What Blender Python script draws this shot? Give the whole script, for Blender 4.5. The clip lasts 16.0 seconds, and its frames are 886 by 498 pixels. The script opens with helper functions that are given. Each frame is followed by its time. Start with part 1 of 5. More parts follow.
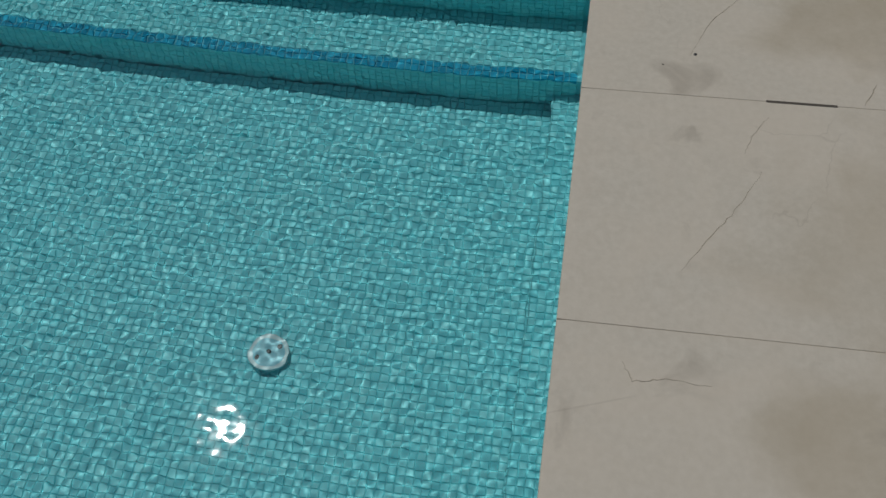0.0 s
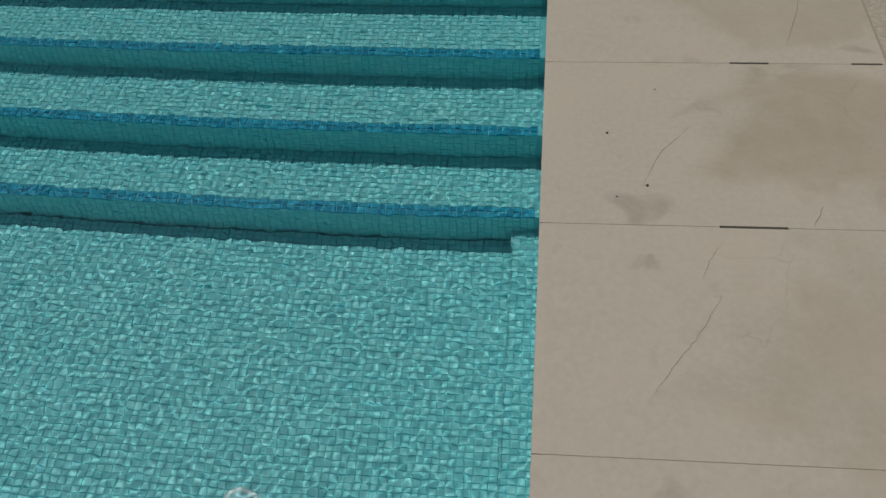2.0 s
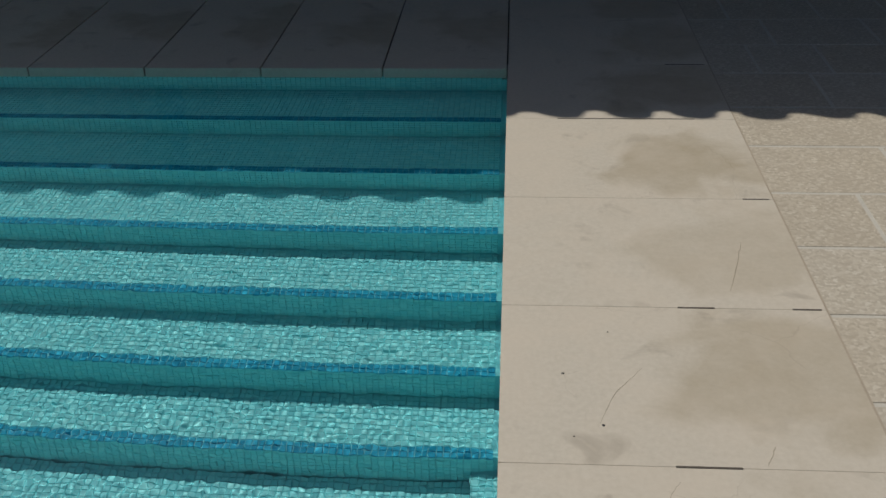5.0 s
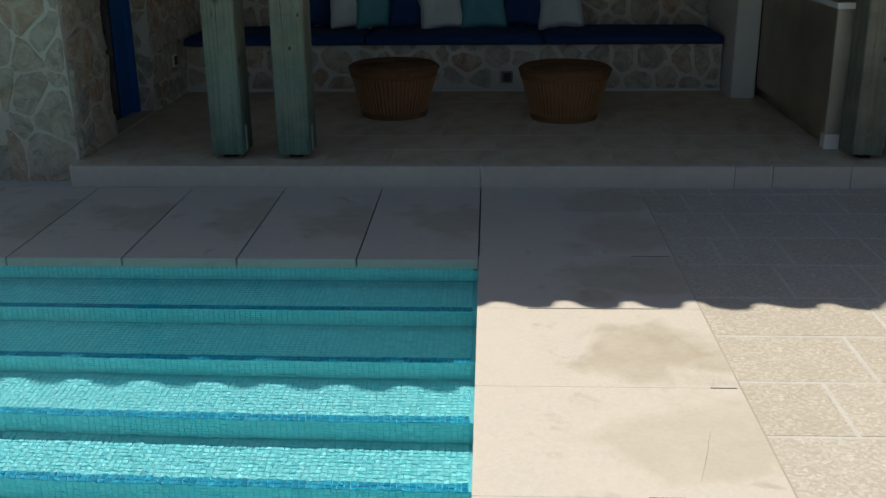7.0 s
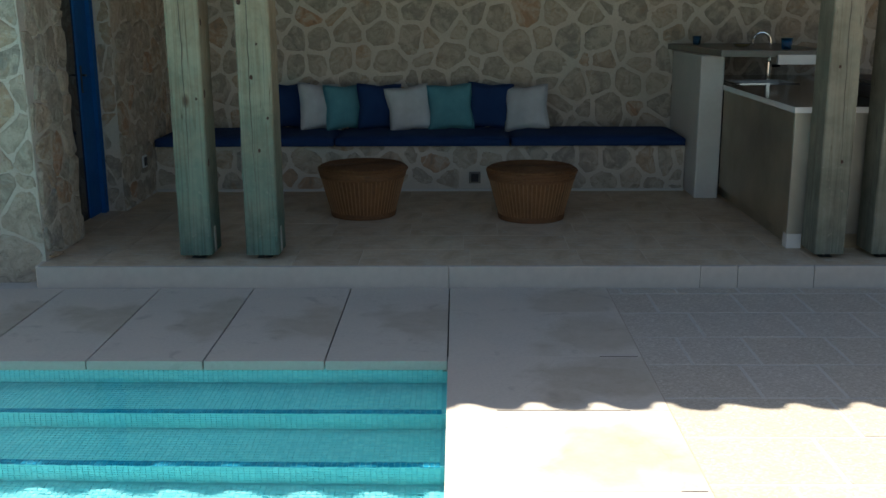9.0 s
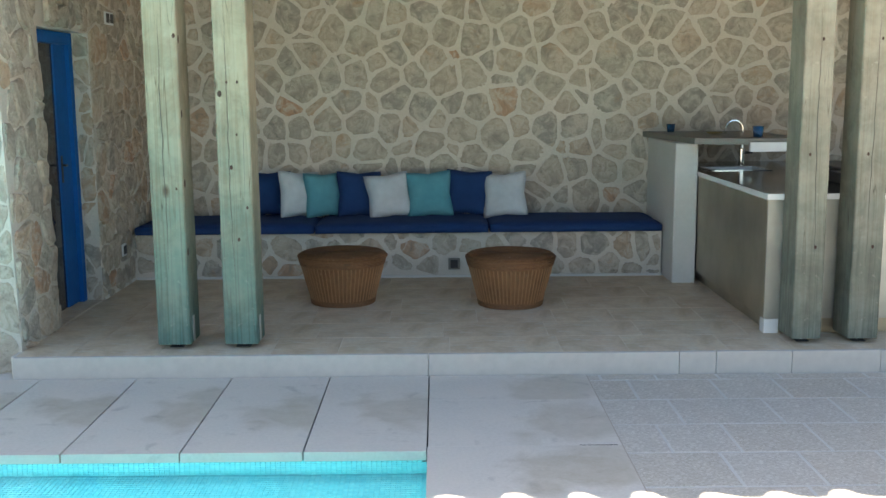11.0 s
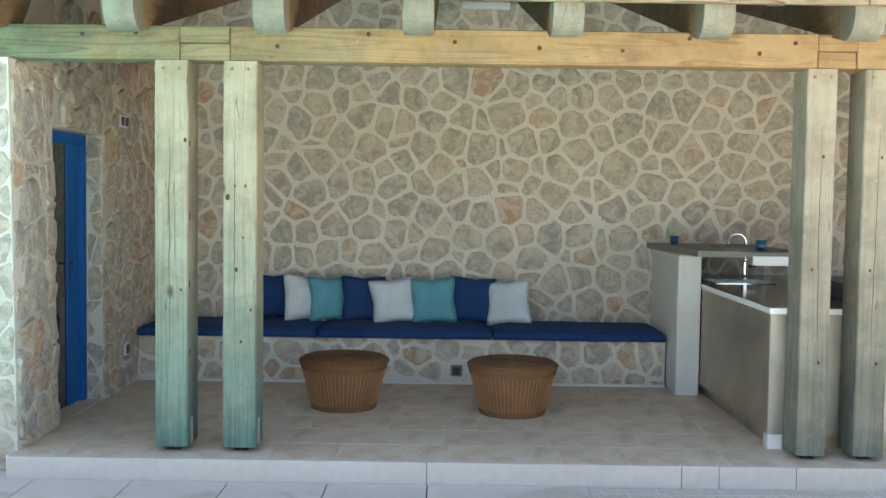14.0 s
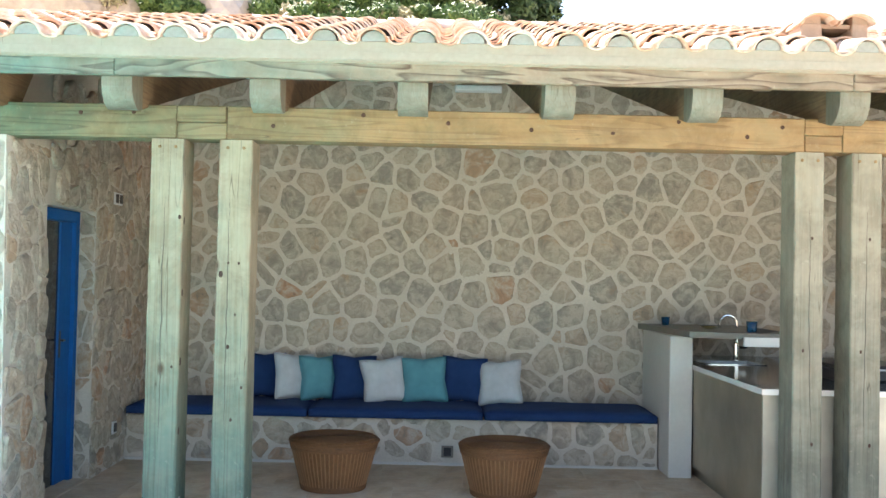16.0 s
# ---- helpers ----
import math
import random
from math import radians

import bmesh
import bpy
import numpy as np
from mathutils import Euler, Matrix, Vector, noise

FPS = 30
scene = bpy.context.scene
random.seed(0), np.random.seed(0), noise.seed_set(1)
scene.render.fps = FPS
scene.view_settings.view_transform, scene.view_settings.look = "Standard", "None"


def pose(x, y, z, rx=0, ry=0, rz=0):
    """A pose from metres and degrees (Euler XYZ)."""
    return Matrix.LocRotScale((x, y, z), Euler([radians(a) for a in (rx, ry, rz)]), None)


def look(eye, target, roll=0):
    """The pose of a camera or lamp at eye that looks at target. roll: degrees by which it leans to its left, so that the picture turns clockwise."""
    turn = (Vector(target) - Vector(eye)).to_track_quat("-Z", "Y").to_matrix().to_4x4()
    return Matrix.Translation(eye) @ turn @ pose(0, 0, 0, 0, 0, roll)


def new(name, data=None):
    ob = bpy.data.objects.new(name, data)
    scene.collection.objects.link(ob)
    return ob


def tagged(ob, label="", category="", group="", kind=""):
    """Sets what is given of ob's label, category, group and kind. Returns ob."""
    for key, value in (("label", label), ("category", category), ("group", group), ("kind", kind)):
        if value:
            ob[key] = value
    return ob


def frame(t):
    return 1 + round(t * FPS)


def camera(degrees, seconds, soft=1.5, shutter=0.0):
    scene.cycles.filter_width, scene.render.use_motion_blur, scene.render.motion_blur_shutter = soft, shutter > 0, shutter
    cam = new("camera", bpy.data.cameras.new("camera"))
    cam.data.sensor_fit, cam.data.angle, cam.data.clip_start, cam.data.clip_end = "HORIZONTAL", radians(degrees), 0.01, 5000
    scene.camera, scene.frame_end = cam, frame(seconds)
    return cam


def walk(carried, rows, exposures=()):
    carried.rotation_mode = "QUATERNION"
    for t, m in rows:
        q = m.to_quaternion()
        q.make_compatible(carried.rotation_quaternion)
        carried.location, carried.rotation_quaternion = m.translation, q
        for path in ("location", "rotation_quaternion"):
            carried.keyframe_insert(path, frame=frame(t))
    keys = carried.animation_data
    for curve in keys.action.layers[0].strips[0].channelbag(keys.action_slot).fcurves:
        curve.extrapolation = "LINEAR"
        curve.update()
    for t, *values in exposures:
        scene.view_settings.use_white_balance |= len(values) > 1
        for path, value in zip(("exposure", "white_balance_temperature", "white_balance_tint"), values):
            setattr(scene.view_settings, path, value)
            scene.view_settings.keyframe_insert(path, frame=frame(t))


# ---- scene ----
# the camera, its path and the automatic exposure
cam = camera(46.9, 16.0)
PATH = [
    (0, (0.024, 0.397, 1.651), (-0.232, 1.639, 0.105), -3.5),
    (0.5, (0.023, 0.396, 1.654), (-0.23, 1.673, 0.136), -3.6),
    (1, (0.02, 0.396, 1.654), (-0.215, 1.731, 0.183), -3.5),
    (1.5, (0.019, 0.395, 1.648), (-0.202, 1.786, 0.228), -3.7),
    (2, (0.021, 0.388, 1.661), (-0.182, 1.837, 0.297), -3.9),
    (2.5, (0.023, 0.375, 1.649), (-0.167, 1.886, 0.353), -3.8),
    (3, (0.019, 0.375, 1.662), (-0.151, 1.94, 0.428), -3.4),
    (3.5, (0.018, 0.364, 1.663), (-0.141, 1.976, 0.489), -3.0),
    (4, (0.016, 0.359, 1.673), (-0.133, 2.009, 0.553), -2.2),
    (6.5, (0.041, 0.306, 1.699), (-0.063, 2.164, 0.965), -0.8),
    (7, (0.046, 0.303, 1.703), (-0.042, 2.192, 1.052), -0.6),
    (7.5, (0.041, 0.295, 1.703), (-0.032, 2.204, 1.111), -0.3),
    (8, (0.044, 0.296, 1.7), (-0.015, 2.219, 1.151), -0.3),
    (8.5, (0.042, 0.299, 1.711), (0.0, 2.232, 1.198), -0.4),
    (9, (0.049, 0.302, 1.729), (0.021, 2.245, 1.258), -0.3),
    (11.5, (0.072, 0.279, 1.768), (0.084, 2.26, 1.487), -0.5),
    (12, (0.082, 0.272, 1.774), (0.089, 2.256, 1.523), -0.3),
    (12.5, (0.078, 0.265, 1.757), (0.083, 2.254, 1.542), -0.1),
    (13, (0.077, 0.265, 1.764), (0.079, 2.257, 1.578), 0.1),
    (13.5, (0.078, 0.266, 1.776), (0.078, 2.26, 1.627), 0.6),
    (14, (0.091, 0.263, 1.771), (0.086, 2.26, 1.664), 0.8),
    (14.5, (0.092, 0.262, 1.768), (0.088, 2.261, 1.706), 1.0),
    (15, (0.085, 0.255, 1.758), (0.085, 2.255, 1.738), 1.1),
    (15.5, (0.081, 0.247, 1.753), (0.087, 2.247, 1.774), 1.1),
    (16, (0.079, 0.24, 1.755), (0.09, 2.239, 1.807), 1.2),
]
EXPOSURES = [(0, -1.50, 6050, 7), (2, -1.45, 6450, 8), (4, -1.31, 6450, 8), (6.5, -0.42, 6450, 8), (7.5, 0.15, 6450, 8), (9, 0.83, 6550, 8), (11.5, 2.70, 6600, 9), (13, 2.86, 6700, 11), (16, 2.80, 6600, 13)]
walk(cam, [(t, look(eye, target, roll)) for t, eye, target, roll in PATH], EXPOSURES)

# ---- sky and sun ----
SUN = Vector((-0.365, 0.512, 1.0)).normalized()
world = bpy.data.worlds.new("sky")
scene.world = world
world.use_nodes = True
sky = world.node_tree.nodes.new("ShaderNodeTexSky")
sky.sky_type, sky.sun_disc = "NISHITA", False
sky.dust_density, sky.ozone_density = 1.3, 0.6
sky.sun_elevation = math.asin(SUN.z)
sky.sun_rotation = math.atan2(SUN.x, SUN.y)
background = world.node_tree.nodes["Background"]
world.node_tree.links.new(sky.outputs[0], background.inputs[0])
background.inputs[1].default_value = 0.068
sun = new("sun", bpy.data.lights.new("sun", "SUN"))
sun.data.energy, sun.data.angle, sun.data.color = 4.7, radians(0.53), (1.0, 0.95, 0.87)
sun.data.cycles.is_caustics_light = True
sun.matrix_world = look(SUN * 40, (0, 0, 0))

# ---- levels and lines of the plan ----
PLAT = 0.135          # terrace floor over the deck
PFRONT = 6.42         # front of the terrace step
WLEFT = -2.57         # face of the side wall
YBACK = 9.76          # face of the back wall
YBENCH = 9.02         # front of the masonry bench
WATER = -0.045
FLOOR = -1.276
LEDGE = -1.20        # low ledge along the foot of the side wall
STEPS = [(4.727, -0.256), (4.352, -0.440), (3.99, -0.610), (3.663, -0.782), (3.347, -0.950), (3.05, -1.115)]
RX = 12.0             # far right end of the paving


# ---- node materials ----
class Nodes:
    def __init__(self, name):
        self.m = bpy.data.materials.new(name)
        self.m.use_nodes = True
        self.t = self.m.node_tree
        self.p = self.t.nodes["Principled BSDF"]

    def n(self, kind, **props):
        node = self.t.nodes.new("ShaderNode" + kind)
        for key, value in props.items():
            node.inputs[key].default_value = value
        return node

    def link(self, a, b):
        self.t.links.new(a, b)

    def coords(self, scale=(1, 1, 1), kind="Object", offset=None):
        c = self.n("TexCoord")
        m = self.n("Mapping")
        m.inputs["Scale"].default_value = scale
        self.link(c.outputs[kind], m.inputs["Vector"])
        if offset is not None:
            mul = self.n("VectorMath")
            mul.operation = "SCALE"
            comb = self.n("CombineXYZ")
            for k in range(3):
                self.link(offset, comb.inputs[k])
            self.link(comb.outputs[0], mul.inputs[0])
            mul.inputs["Scale"].default_value = 37.0
            self.link(mul.outputs[0], m.inputs["Location"])
        return m.outputs[0]

    def noise(self, vec, scale, detail=4.0, rough=0.6, distort=0.0):
        node = self.n("TexNoise", Scale=scale, Detail=detail, Roughness=rough, Distortion=distort)
        self.link(vec, node.inputs["Vector"])
        return node.outputs[0]

    def ramp(self, fac, stops):
        node = self.n("ValToRGB")
        el = node.color_ramp.elements
        while len(el) < len(stops):
            el.new(0.5)
        for e, (p, c) in zip(el, stops):
            e.position = p
            e.color = (*c, 1) if len(c) == 3 else c
        self.link(fac, node.inputs[0])
        return node.outputs[0]

    def mix(self, fac, a, b, kind="MIX"):
        node = self.n("MixRGB")
        node.blend_type = kind
        for sock, v in zip(node.inputs, (fac, a, b)):
            if isinstance(v, (int, float)):
                sock.default_value = v
            elif isinstance(v, tuple):
                sock.default_value = (*v, 1)
            else:
                self.link(v, sock)
        return node.outputs[0]

    def math(self, op, a, b=0.0, clamp=False):
        node = self.n("Math")
        node.operation, node.use_clamp = op, clamp
        for sock, v in zip(node.inputs, (a, b)):
            if isinstance(v, (int, float)):
                sock.default_value = v
            else:
                self.link(v, sock)
        return node.outputs[0]

    def rand(self):
        """One random value for each piece, whether an object of its own or an island of a joined mesh."""
        a = self.n("ObjectInfo").outputs["Random"]
        b = self.n("NewGeometry").outputs["Random Per Island"]
        return self.math("FRACT", self.math("ADD", a, b))

    def bump(self, height, strength, distance=0.01):
        node = self.n("Bump", Strength=strength, Distance=distance)
        self.link(height, node.inputs["Height"])
        self.link(node.outputs[0], self.p.inputs["Normal"])

    def done(self, colour, rough=0.7, metal=0.0, spec=0.5):
        if isinstance(colour, tuple):
            self.p.inputs["Base Color"].default_value = (*colour, 1)
        else:
            self.link(colour, self.p.inputs["Base Color"])
        if isinstance(rough, (int, float)):
            self.p.inputs["Roughness"].default_value = rough
        else:
            self.link(rough, self.p.inputs["Roughness"])
        self.p.inputs["Metallic"].default_value = metal
        self.p.inputs["Specular IOR Level"].default_value = spec
        return self.m


def sep(k, vec, axis):
    node = k.n("SeparateXYZ")
    k.link(vec, node.inputs[0])
    return node.outputs[axis]


def plain(name, colour, rough=0.6, metal=0.0, grain=40.0, vary=0.12, bump=0.15, spec=0.5):
    k = Nodes(name)
    v = k.coords()
    a, b = k.noise(v, grain), k.noise(v, grain / 9)
    lo = tuple(c * (1 - vary) for c in colour)
    hi = tuple(min(1, c * (1 + vary)) for c in colour)
    c = k.mix(0.5, k.ramp(a, [(0.3, lo), (0.7, hi)]), k.ramp(b, [(0.3, lo), (0.7, hi)]))
    k.bump(a, bump, 0.004)
    return k.done(c, rough, metal, spec)


def slab_stone():
    """Cream limestone slabs with a brown damp patch, veins and fine cracks."""
    k = Nodes("cream limestone")
    r = k.n("ObjectInfo").outputs["Random"]
    v = k.coords(offset=r)
    o = k.coords()
    fine, broad = k.noise(v, 60, 6), k.noise(v, 3.0, 5, 0.6, 0.6)
    base = k.mix(k.ramp(fine, [(0.35, (0, 0, 0)), (0.7, (1, 1, 1))]), (0.605, 0.541, 0.448), (0.67, 0.606, 0.512))
    base = k.mix(k.ramp(broad, [(0.4, (0, 0, 0)), (0.75, (0.7, 0.7, 0.7))]), base, (0.69, 0.60, 0.49))
    # damp patch: an uneven blob off the middle of each slab
    x, y = sep(k, o, 0), sep(k, o, 1)
    dx = k.math("MULTIPLY", k.math("SUBTRACT", x, 0.27), 2.3)
    dy = k.math("MULTIPLY", k.math("ADD", y, k.math("MULTIPLY", k.math("SUBTRACT", r, 0.5), 0.12)), 2.6)
    d = k.math("SQRT", k.math("ADD", k.math("MULTIPLY", dx, dx), k.math("MULTIPLY", dy, dy)))
    d = k.math("ADD", d, k.math("MULTIPLY", k.math("SUBTRACT", k.noise(v, 3.4, 4, 0.5, 0.4), 0.5), 2.0))
    patch = k.ramp(d, [(0.55, (1, 1, 1)), (0.9, (0, 0, 0))])
    tone = k.ramp(k.noise(v, 9, 5), [(0.3, (0.5, 0.5, 0.5)), (0.7, (1, 1, 1))])
    amount = k.ramp(k.math("FRACT", k.math("MULTIPLY", r, 7.3)), [(0.0, (0.28, 0.28, 0.28)), (1.0, (0.7, 0.7, 0.7))])
    patch = k.mix(1.0, patch, amount, "MULTIPLY")
    base = k.mix(k.mix(1.0, patch, tone, "MULTIPLY"), base, (0.40, 0.325, 0.215))
    # smoky veins and hair cracks
    vein = k.ramp(k.noise(v, 7.0, 4, 0.55, 0.6), [(0.58, (0, 0, 0)), (0.72, (0.45, 0.45, 0.45))])
    gate = k.ramp(k.noise(v, 3.1, 2), [(0.46, (0, 0, 0)), (0.58, (1, 1, 1))])
    base = k.mix(k.mix(1.0, vein, gate, "MULTIPLY"), base, (0.34, 0.29, 0.23))
    vor = k.n("TexVoronoi", Scale=1.5)
    vor.feature = "DISTANCE_TO_EDGE"
    warp = k.mix(0.25, v, k.noise(v, 4.0, 4), "ADD")
    k.link(warp, vor.inputs["Vector"])
    crack = k.ramp(vor.outputs["Distance"], [(0.0, (0.17, 0.17, 0.17)), (0.0035, (0, 0, 0))])
    gate2 = k.ramp(k.noise(v, 2.0, 2), [(0.54, (0, 0, 0)), (0.58, (1, 1, 1))])
    base = k.mix(k.mix(1.0, crack, gate2, "MULTIPLY"), base, (0.22, 0.16, 0.11))
    k.bump(fine, 0.12, 0.004)
    return k.done(base, 0.72, 0, 0.3)


def paving_stone():
    """Bush-hammered paving with a coarse aggregate look."""
    k = Nodes("bush hammered paving")
    r = k.rand()
    v = k.coords()
    vor = k.n("TexVoronoi", Scale=95.0)
    k.link(v, vor.inputs["Vector"])
    g = sep(k, vor.outputs["Color"], 0)
    c = k.ramp(g, [(0.0, (0.49, 0.435, 0.355)), (0.5, (0.57, 0.51, 0.42)), (0.85, (0.63, 0.575, 0.485)), (1.0, (0.70, 0.65, 0.565))])
    tint = k.ramp(r, [(0.0, (0.85, 0.77, 0.66)), (0.35, (0.95, 0.86, 0.74)), (0.7, (1, 0.97, 0.93)), (1.0, (0.88, 0.86, 0.84))])
    c = k.mix(0.32, c, tint, "MULTIPLY")
    b = k.noise(v, 4, 4)
    c = k.mix(k.ramp(b, [(0.35, (0, 0, 0)), (0.8, (0.5, 0.5, 0.5))]), c, (0.48, 0.42, 0.34))
    k.bump(k.mix(0.5, g, k.noise(v, 160)), 0.22, 0.004)
    return k.done(c, 0.85, 0, 0.2)


def floor_stone():
    """Worn warm travertine of the terrace floor."""
    k = Nodes("terrace stone")
    r = k.rand()
    v = k.coords()
    a, b = k.noise(v, 2.6, 6, 0.65, 0.5), k.noise(v, 38, 5)
    c = k.ramp(a, [(0.32, (0.55, 0.41, 0.255)), (0.5, (0.72, 0.58, 0.40)), (0.68, (0.77, 0.66, 0.49))])
    c = k.mix(0.6, c, k.ramp(r, [(0, (0.85, 0.80, 0.75)), (0.5, (1, 0.97, 0.93)), (1, (0.93, 0.92, 0.92))]), "MULTIPLY")
    white = k.ramp(k.noise(k.coords((1, 2.6, 1)), 7, 6, 0.78), [(0.52, (0, 0, 0)), (0.66, (0.75, 0.75, 0.75))])
    c = k.mix(white, c, (0.74, 0.68, 0.57))
    c = k.mix(k.ramp(b, [(0.35, (0, 0, 0)), (0.75, (0.35, 0.35, 0.35))]), c, (0.38, 0.30, 0.22))
    k.bump(b, 0.15, 0.004)
    return k.done(c, 0.6, 0, 0.35)


def rubble():
    """Field stones: grey-beige limestone, mottled, some with rusty faces."""
    k = Nodes("field stone")
    r = k.rand()
    v = k.coords(offset=r)
    c = k.ramp(r, [(0.0, (0.40, 0.35, 0.28)), (0.2, (0.335, 0.305, 0.255)), (0.4, (0.455, 0.38, 0.29)), (0.6, (0.37, 0.325, 0.26)),
                   (0.8, (0.475, 0.40, 0.31)), (0.92, (0.45, 0.335, 0.23)), (1.0, (0.46, 0.26, 0.155))])
    big, mid, fine = k.noise(v, 8, 5, 0.65, 1.2), k.noise(v, 19, 6, 0.7, 0.8), k.noise(v, 70, 5, 0.7)
    c = k.mix(k.ramp(big, [(0.45, (0, 0, 0)), (0.60, (0.75, 0.75, 0.75))]), c, (0.57, 0.505, 0.405))
    c = k.mix(k.ramp(big, [(0.32, (0.65, 0.65, 0.65)), (0.44, (0, 0, 0))]), c, (0.26, 0.23, 0.185))
    rust = k.ramp(k.noise(v, 5.5, 5, 0.65, 0.6), [(0.60, (0, 0, 0)), (0.74, (0.6, 0.6, 0.6))])
    c = k.mix(rust, c, (0.44, 0.26, 0.13))
    c = k.mix(k.ramp(mid, [(0.30, (0.75, 0.75, 0.75)), (0.43, (0, 0, 0))]), c, (0.20, 0.175, 0.14))
    c = k.mix(k.ramp(fine, [(0.3, (0.3, 0.3, 0.3)), (0.5, (0, 0, 0))]), c, (0.25, 0.22, 0.18))
    k.bump(k.mix(0.4, big, mid), 1.0, 0.035)
    return k.done(c, 0.85, 0, 0.25)


def mortar():
    k = Nodes("lime mortar")
    v = k.coords()
    a, b = k.noise(v, 3.0, 5), k.noise(v, 90, 6, 0.7)
    c = k.ramp(a, [(0.3, (0.60, 0.55, 0.465)), (0.7, (0.69, 0.635, 0.545))])
    c = k.mix(k.ramp(b, [(0.3, (0.4, 0.4, 0.4)), (0.6, (0, 0, 0))]), c, (0.44, 0.395, 0.33))
    k.bump(k.mix(0.35, k.noise(v, 9, 5, 0.6, 0.5), b), 0.9, 0.03)
    return k.done(c, 0.9, 0, 0.2)


def timber(name, axis, stops, green=None, wash=0.0, tone=((0.16, 0.36, 0.30), (0.10, 0.24, 0.21)), figure=(9.0, 0.3)):
    """Sawn softwood along an axis. green: (axis, from, to) over which the green preservative stain grows."""
    k = Nodes(name)
    r = k.n("ObjectInfo").outputs["Random"]
    stretch = [figure[0]] * 3
    stretch[axis] = figure[1]
    v = k.coords(tuple(stretch), offset=r)
    w = k.coords()
    ring = k.n("TexNoise", Scale=1.0, Detail=2.5, Roughness=0.5, Distortion=0.3)
    k.link(v, ring.inputs["Vector"])
    band = k.math("FRACT", k.math("MULTIPLY", ring.outputs[0], 11.0))
    grain = k.ramp(band, [(0.0, (0, 0, 0)), (0.55, (0.25, 0.25, 0.25)), (0.9, (1, 1, 1)), (1.0, (0, 0, 0))])
    fibre = k.noise(v, 9, 5, 0.7)
    c = k.mix(grain, stops[0], stops[1])
    c = k.mix(k.ramp(fibre, [(0.35, (0, 0, 0)), (0.7, (0.55, 0.55, 0.55))]), c, stops[2])
    if green:
        ax, a, b = green
        t = k.n("MapRange")
        t.inputs[1].default_value, t.inputs[2].default_value = a, b
        k.link(sep(k, w, ax), t.inputs[0])
        blot = k.math("MULTIPLY", k.math("SUBTRACT", k.noise(w, 4.0, 5, 0.65), 0.5), 1.1)
        amount = k.math("ADD", t.outputs[0], blot, True)
        c = k.mix(k.math("MULTIPLY", amount, 0.93), c, k.mix(grain, *tone))
    if wash:
        pale = k.ramp(k.noise(v, 2.2, 4), [(0.4, (0, 0, 0)), (0.7, (wash, wash, wash))])
        c = k.mix(pale, c, (0.50, 0.49, 0.41))
    spots = k.n("TexVoronoi", Scale=1.0)
    sv = list((3.2, 3.2, 3.2))
    sv[axis] = 1.7
    k.link(k.coords(tuple(sv), offset=r), spots.inputs["Vector"])
    knot = k.ramp(spots.outputs["Distance"], [(0.045, (0.9, 0.9, 0.9)), (0.095, (0, 0, 0))])
    c = k.mix(knot, c, (0.10, 0.055, 0.03))
    # grime, drying cracks along the fibre and pale scuffs
    dirt = k.ramp(k.noise(k.coords(offset=r), 3.2, 6, 0.7, 0.4), [(0.40, (0.55, 0.55, 0.55)), (0.58, (0, 0, 0))])
    c = k.mix(dirt, c, k.mix(1.0, c, (0.55, 0.53, 0.50), "MULTIPLY"))
    long = [16.0, 16.0, 16.0]
    long[axis] = 0.55
    split = k.ramp(k.noise(k.coords(tuple(long), offset=r), 1.0, 2, 0.4), [(0.494, (0, 0, 0)), (0.5, (0.75, 0.75, 0.75)), (0.506, (0, 0, 0))])
    gate = k.ramp(k.noise(k.coords(offset=r), 1.9, 2), [(0.52, (0, 0, 0)), (0.60, (1, 1, 1))])
    c = k.mix(k.mix(1.0, split, gate, "MULTIPLY"), c, (0.055, 0.04, 0.025))
    scuff = k.ramp(k.noise(w, 26, 5, 0.7), [(0.62, (0, 0, 0)), (0.75, (0.3, 0.3, 0.3))])
    c = k.mix(scuff, c, (0.52, 0.47, 0.38))
    k.bump(k.mix(0.5, grain, fibre), 0.3, 0.004)
    return k.done(c, 0.72, 0, 0.3)


def mosaic(name, lo, mid, hi):
    k = Nodes(name)
    r = k.rand()
    c = k.ramp(r, [(0.0, lo), (0.5, mid), (1.0, hi)])
    v = k.coords()
    c = k.mix(k.ramp(k.noise(v, 1.6, 3), [(0.35, (0, 0, 0)), (0.75, (0.3, 0.3, 0.3))]), c, mid)
    k.bump(k.noise(v, 60), 0.05, 0.003)
    return k.done(c, 0.5, 0, 0.1)


def water_material():
    """Clear, faintly tinted pool water."""
    k = Nodes("pool water")
    k.p.inputs["Transmission Weight"].default_value = 1.0
    k.p.inputs["IOR"].default_value = 1.333
    return k.done((0.80, 0.98, 1.0), 0.02)


def roof_clay():
    k = Nodes("roof clay")
    r = k.rand()
    v = k.coords(offset=r)
    c = k.ramp(r, [(0.0, (0.45, 0.22, 0.12)), (0.25, (0.56, 0.36, 0.24)), (0.55, (0.62, 0.46, 0.35)), (0.85, (0.66, 0.54, 0.44)), (1.0, (0.52, 0.29, 0.17))])
    c = k.mix(k.ramp(k.noise(v, 9, 6, 0.7), [(0.42, (0, 0, 0)), (0.7, (0.7, 0.7, 0.7))]), c, (0.74, 0.65, 0.56))
    c = k.mix(k.ramp(k.noise(v, 50, 4), [(0.3, (0.4, 0.4, 0.4)), (0.5, (0, 0, 0))]), c, (0.33, 0.2, 0.13))
    k.bump(k.noise(v, 70), 0.3, 0.004)
    return k.done(c, 0.85, 0, 0.2)


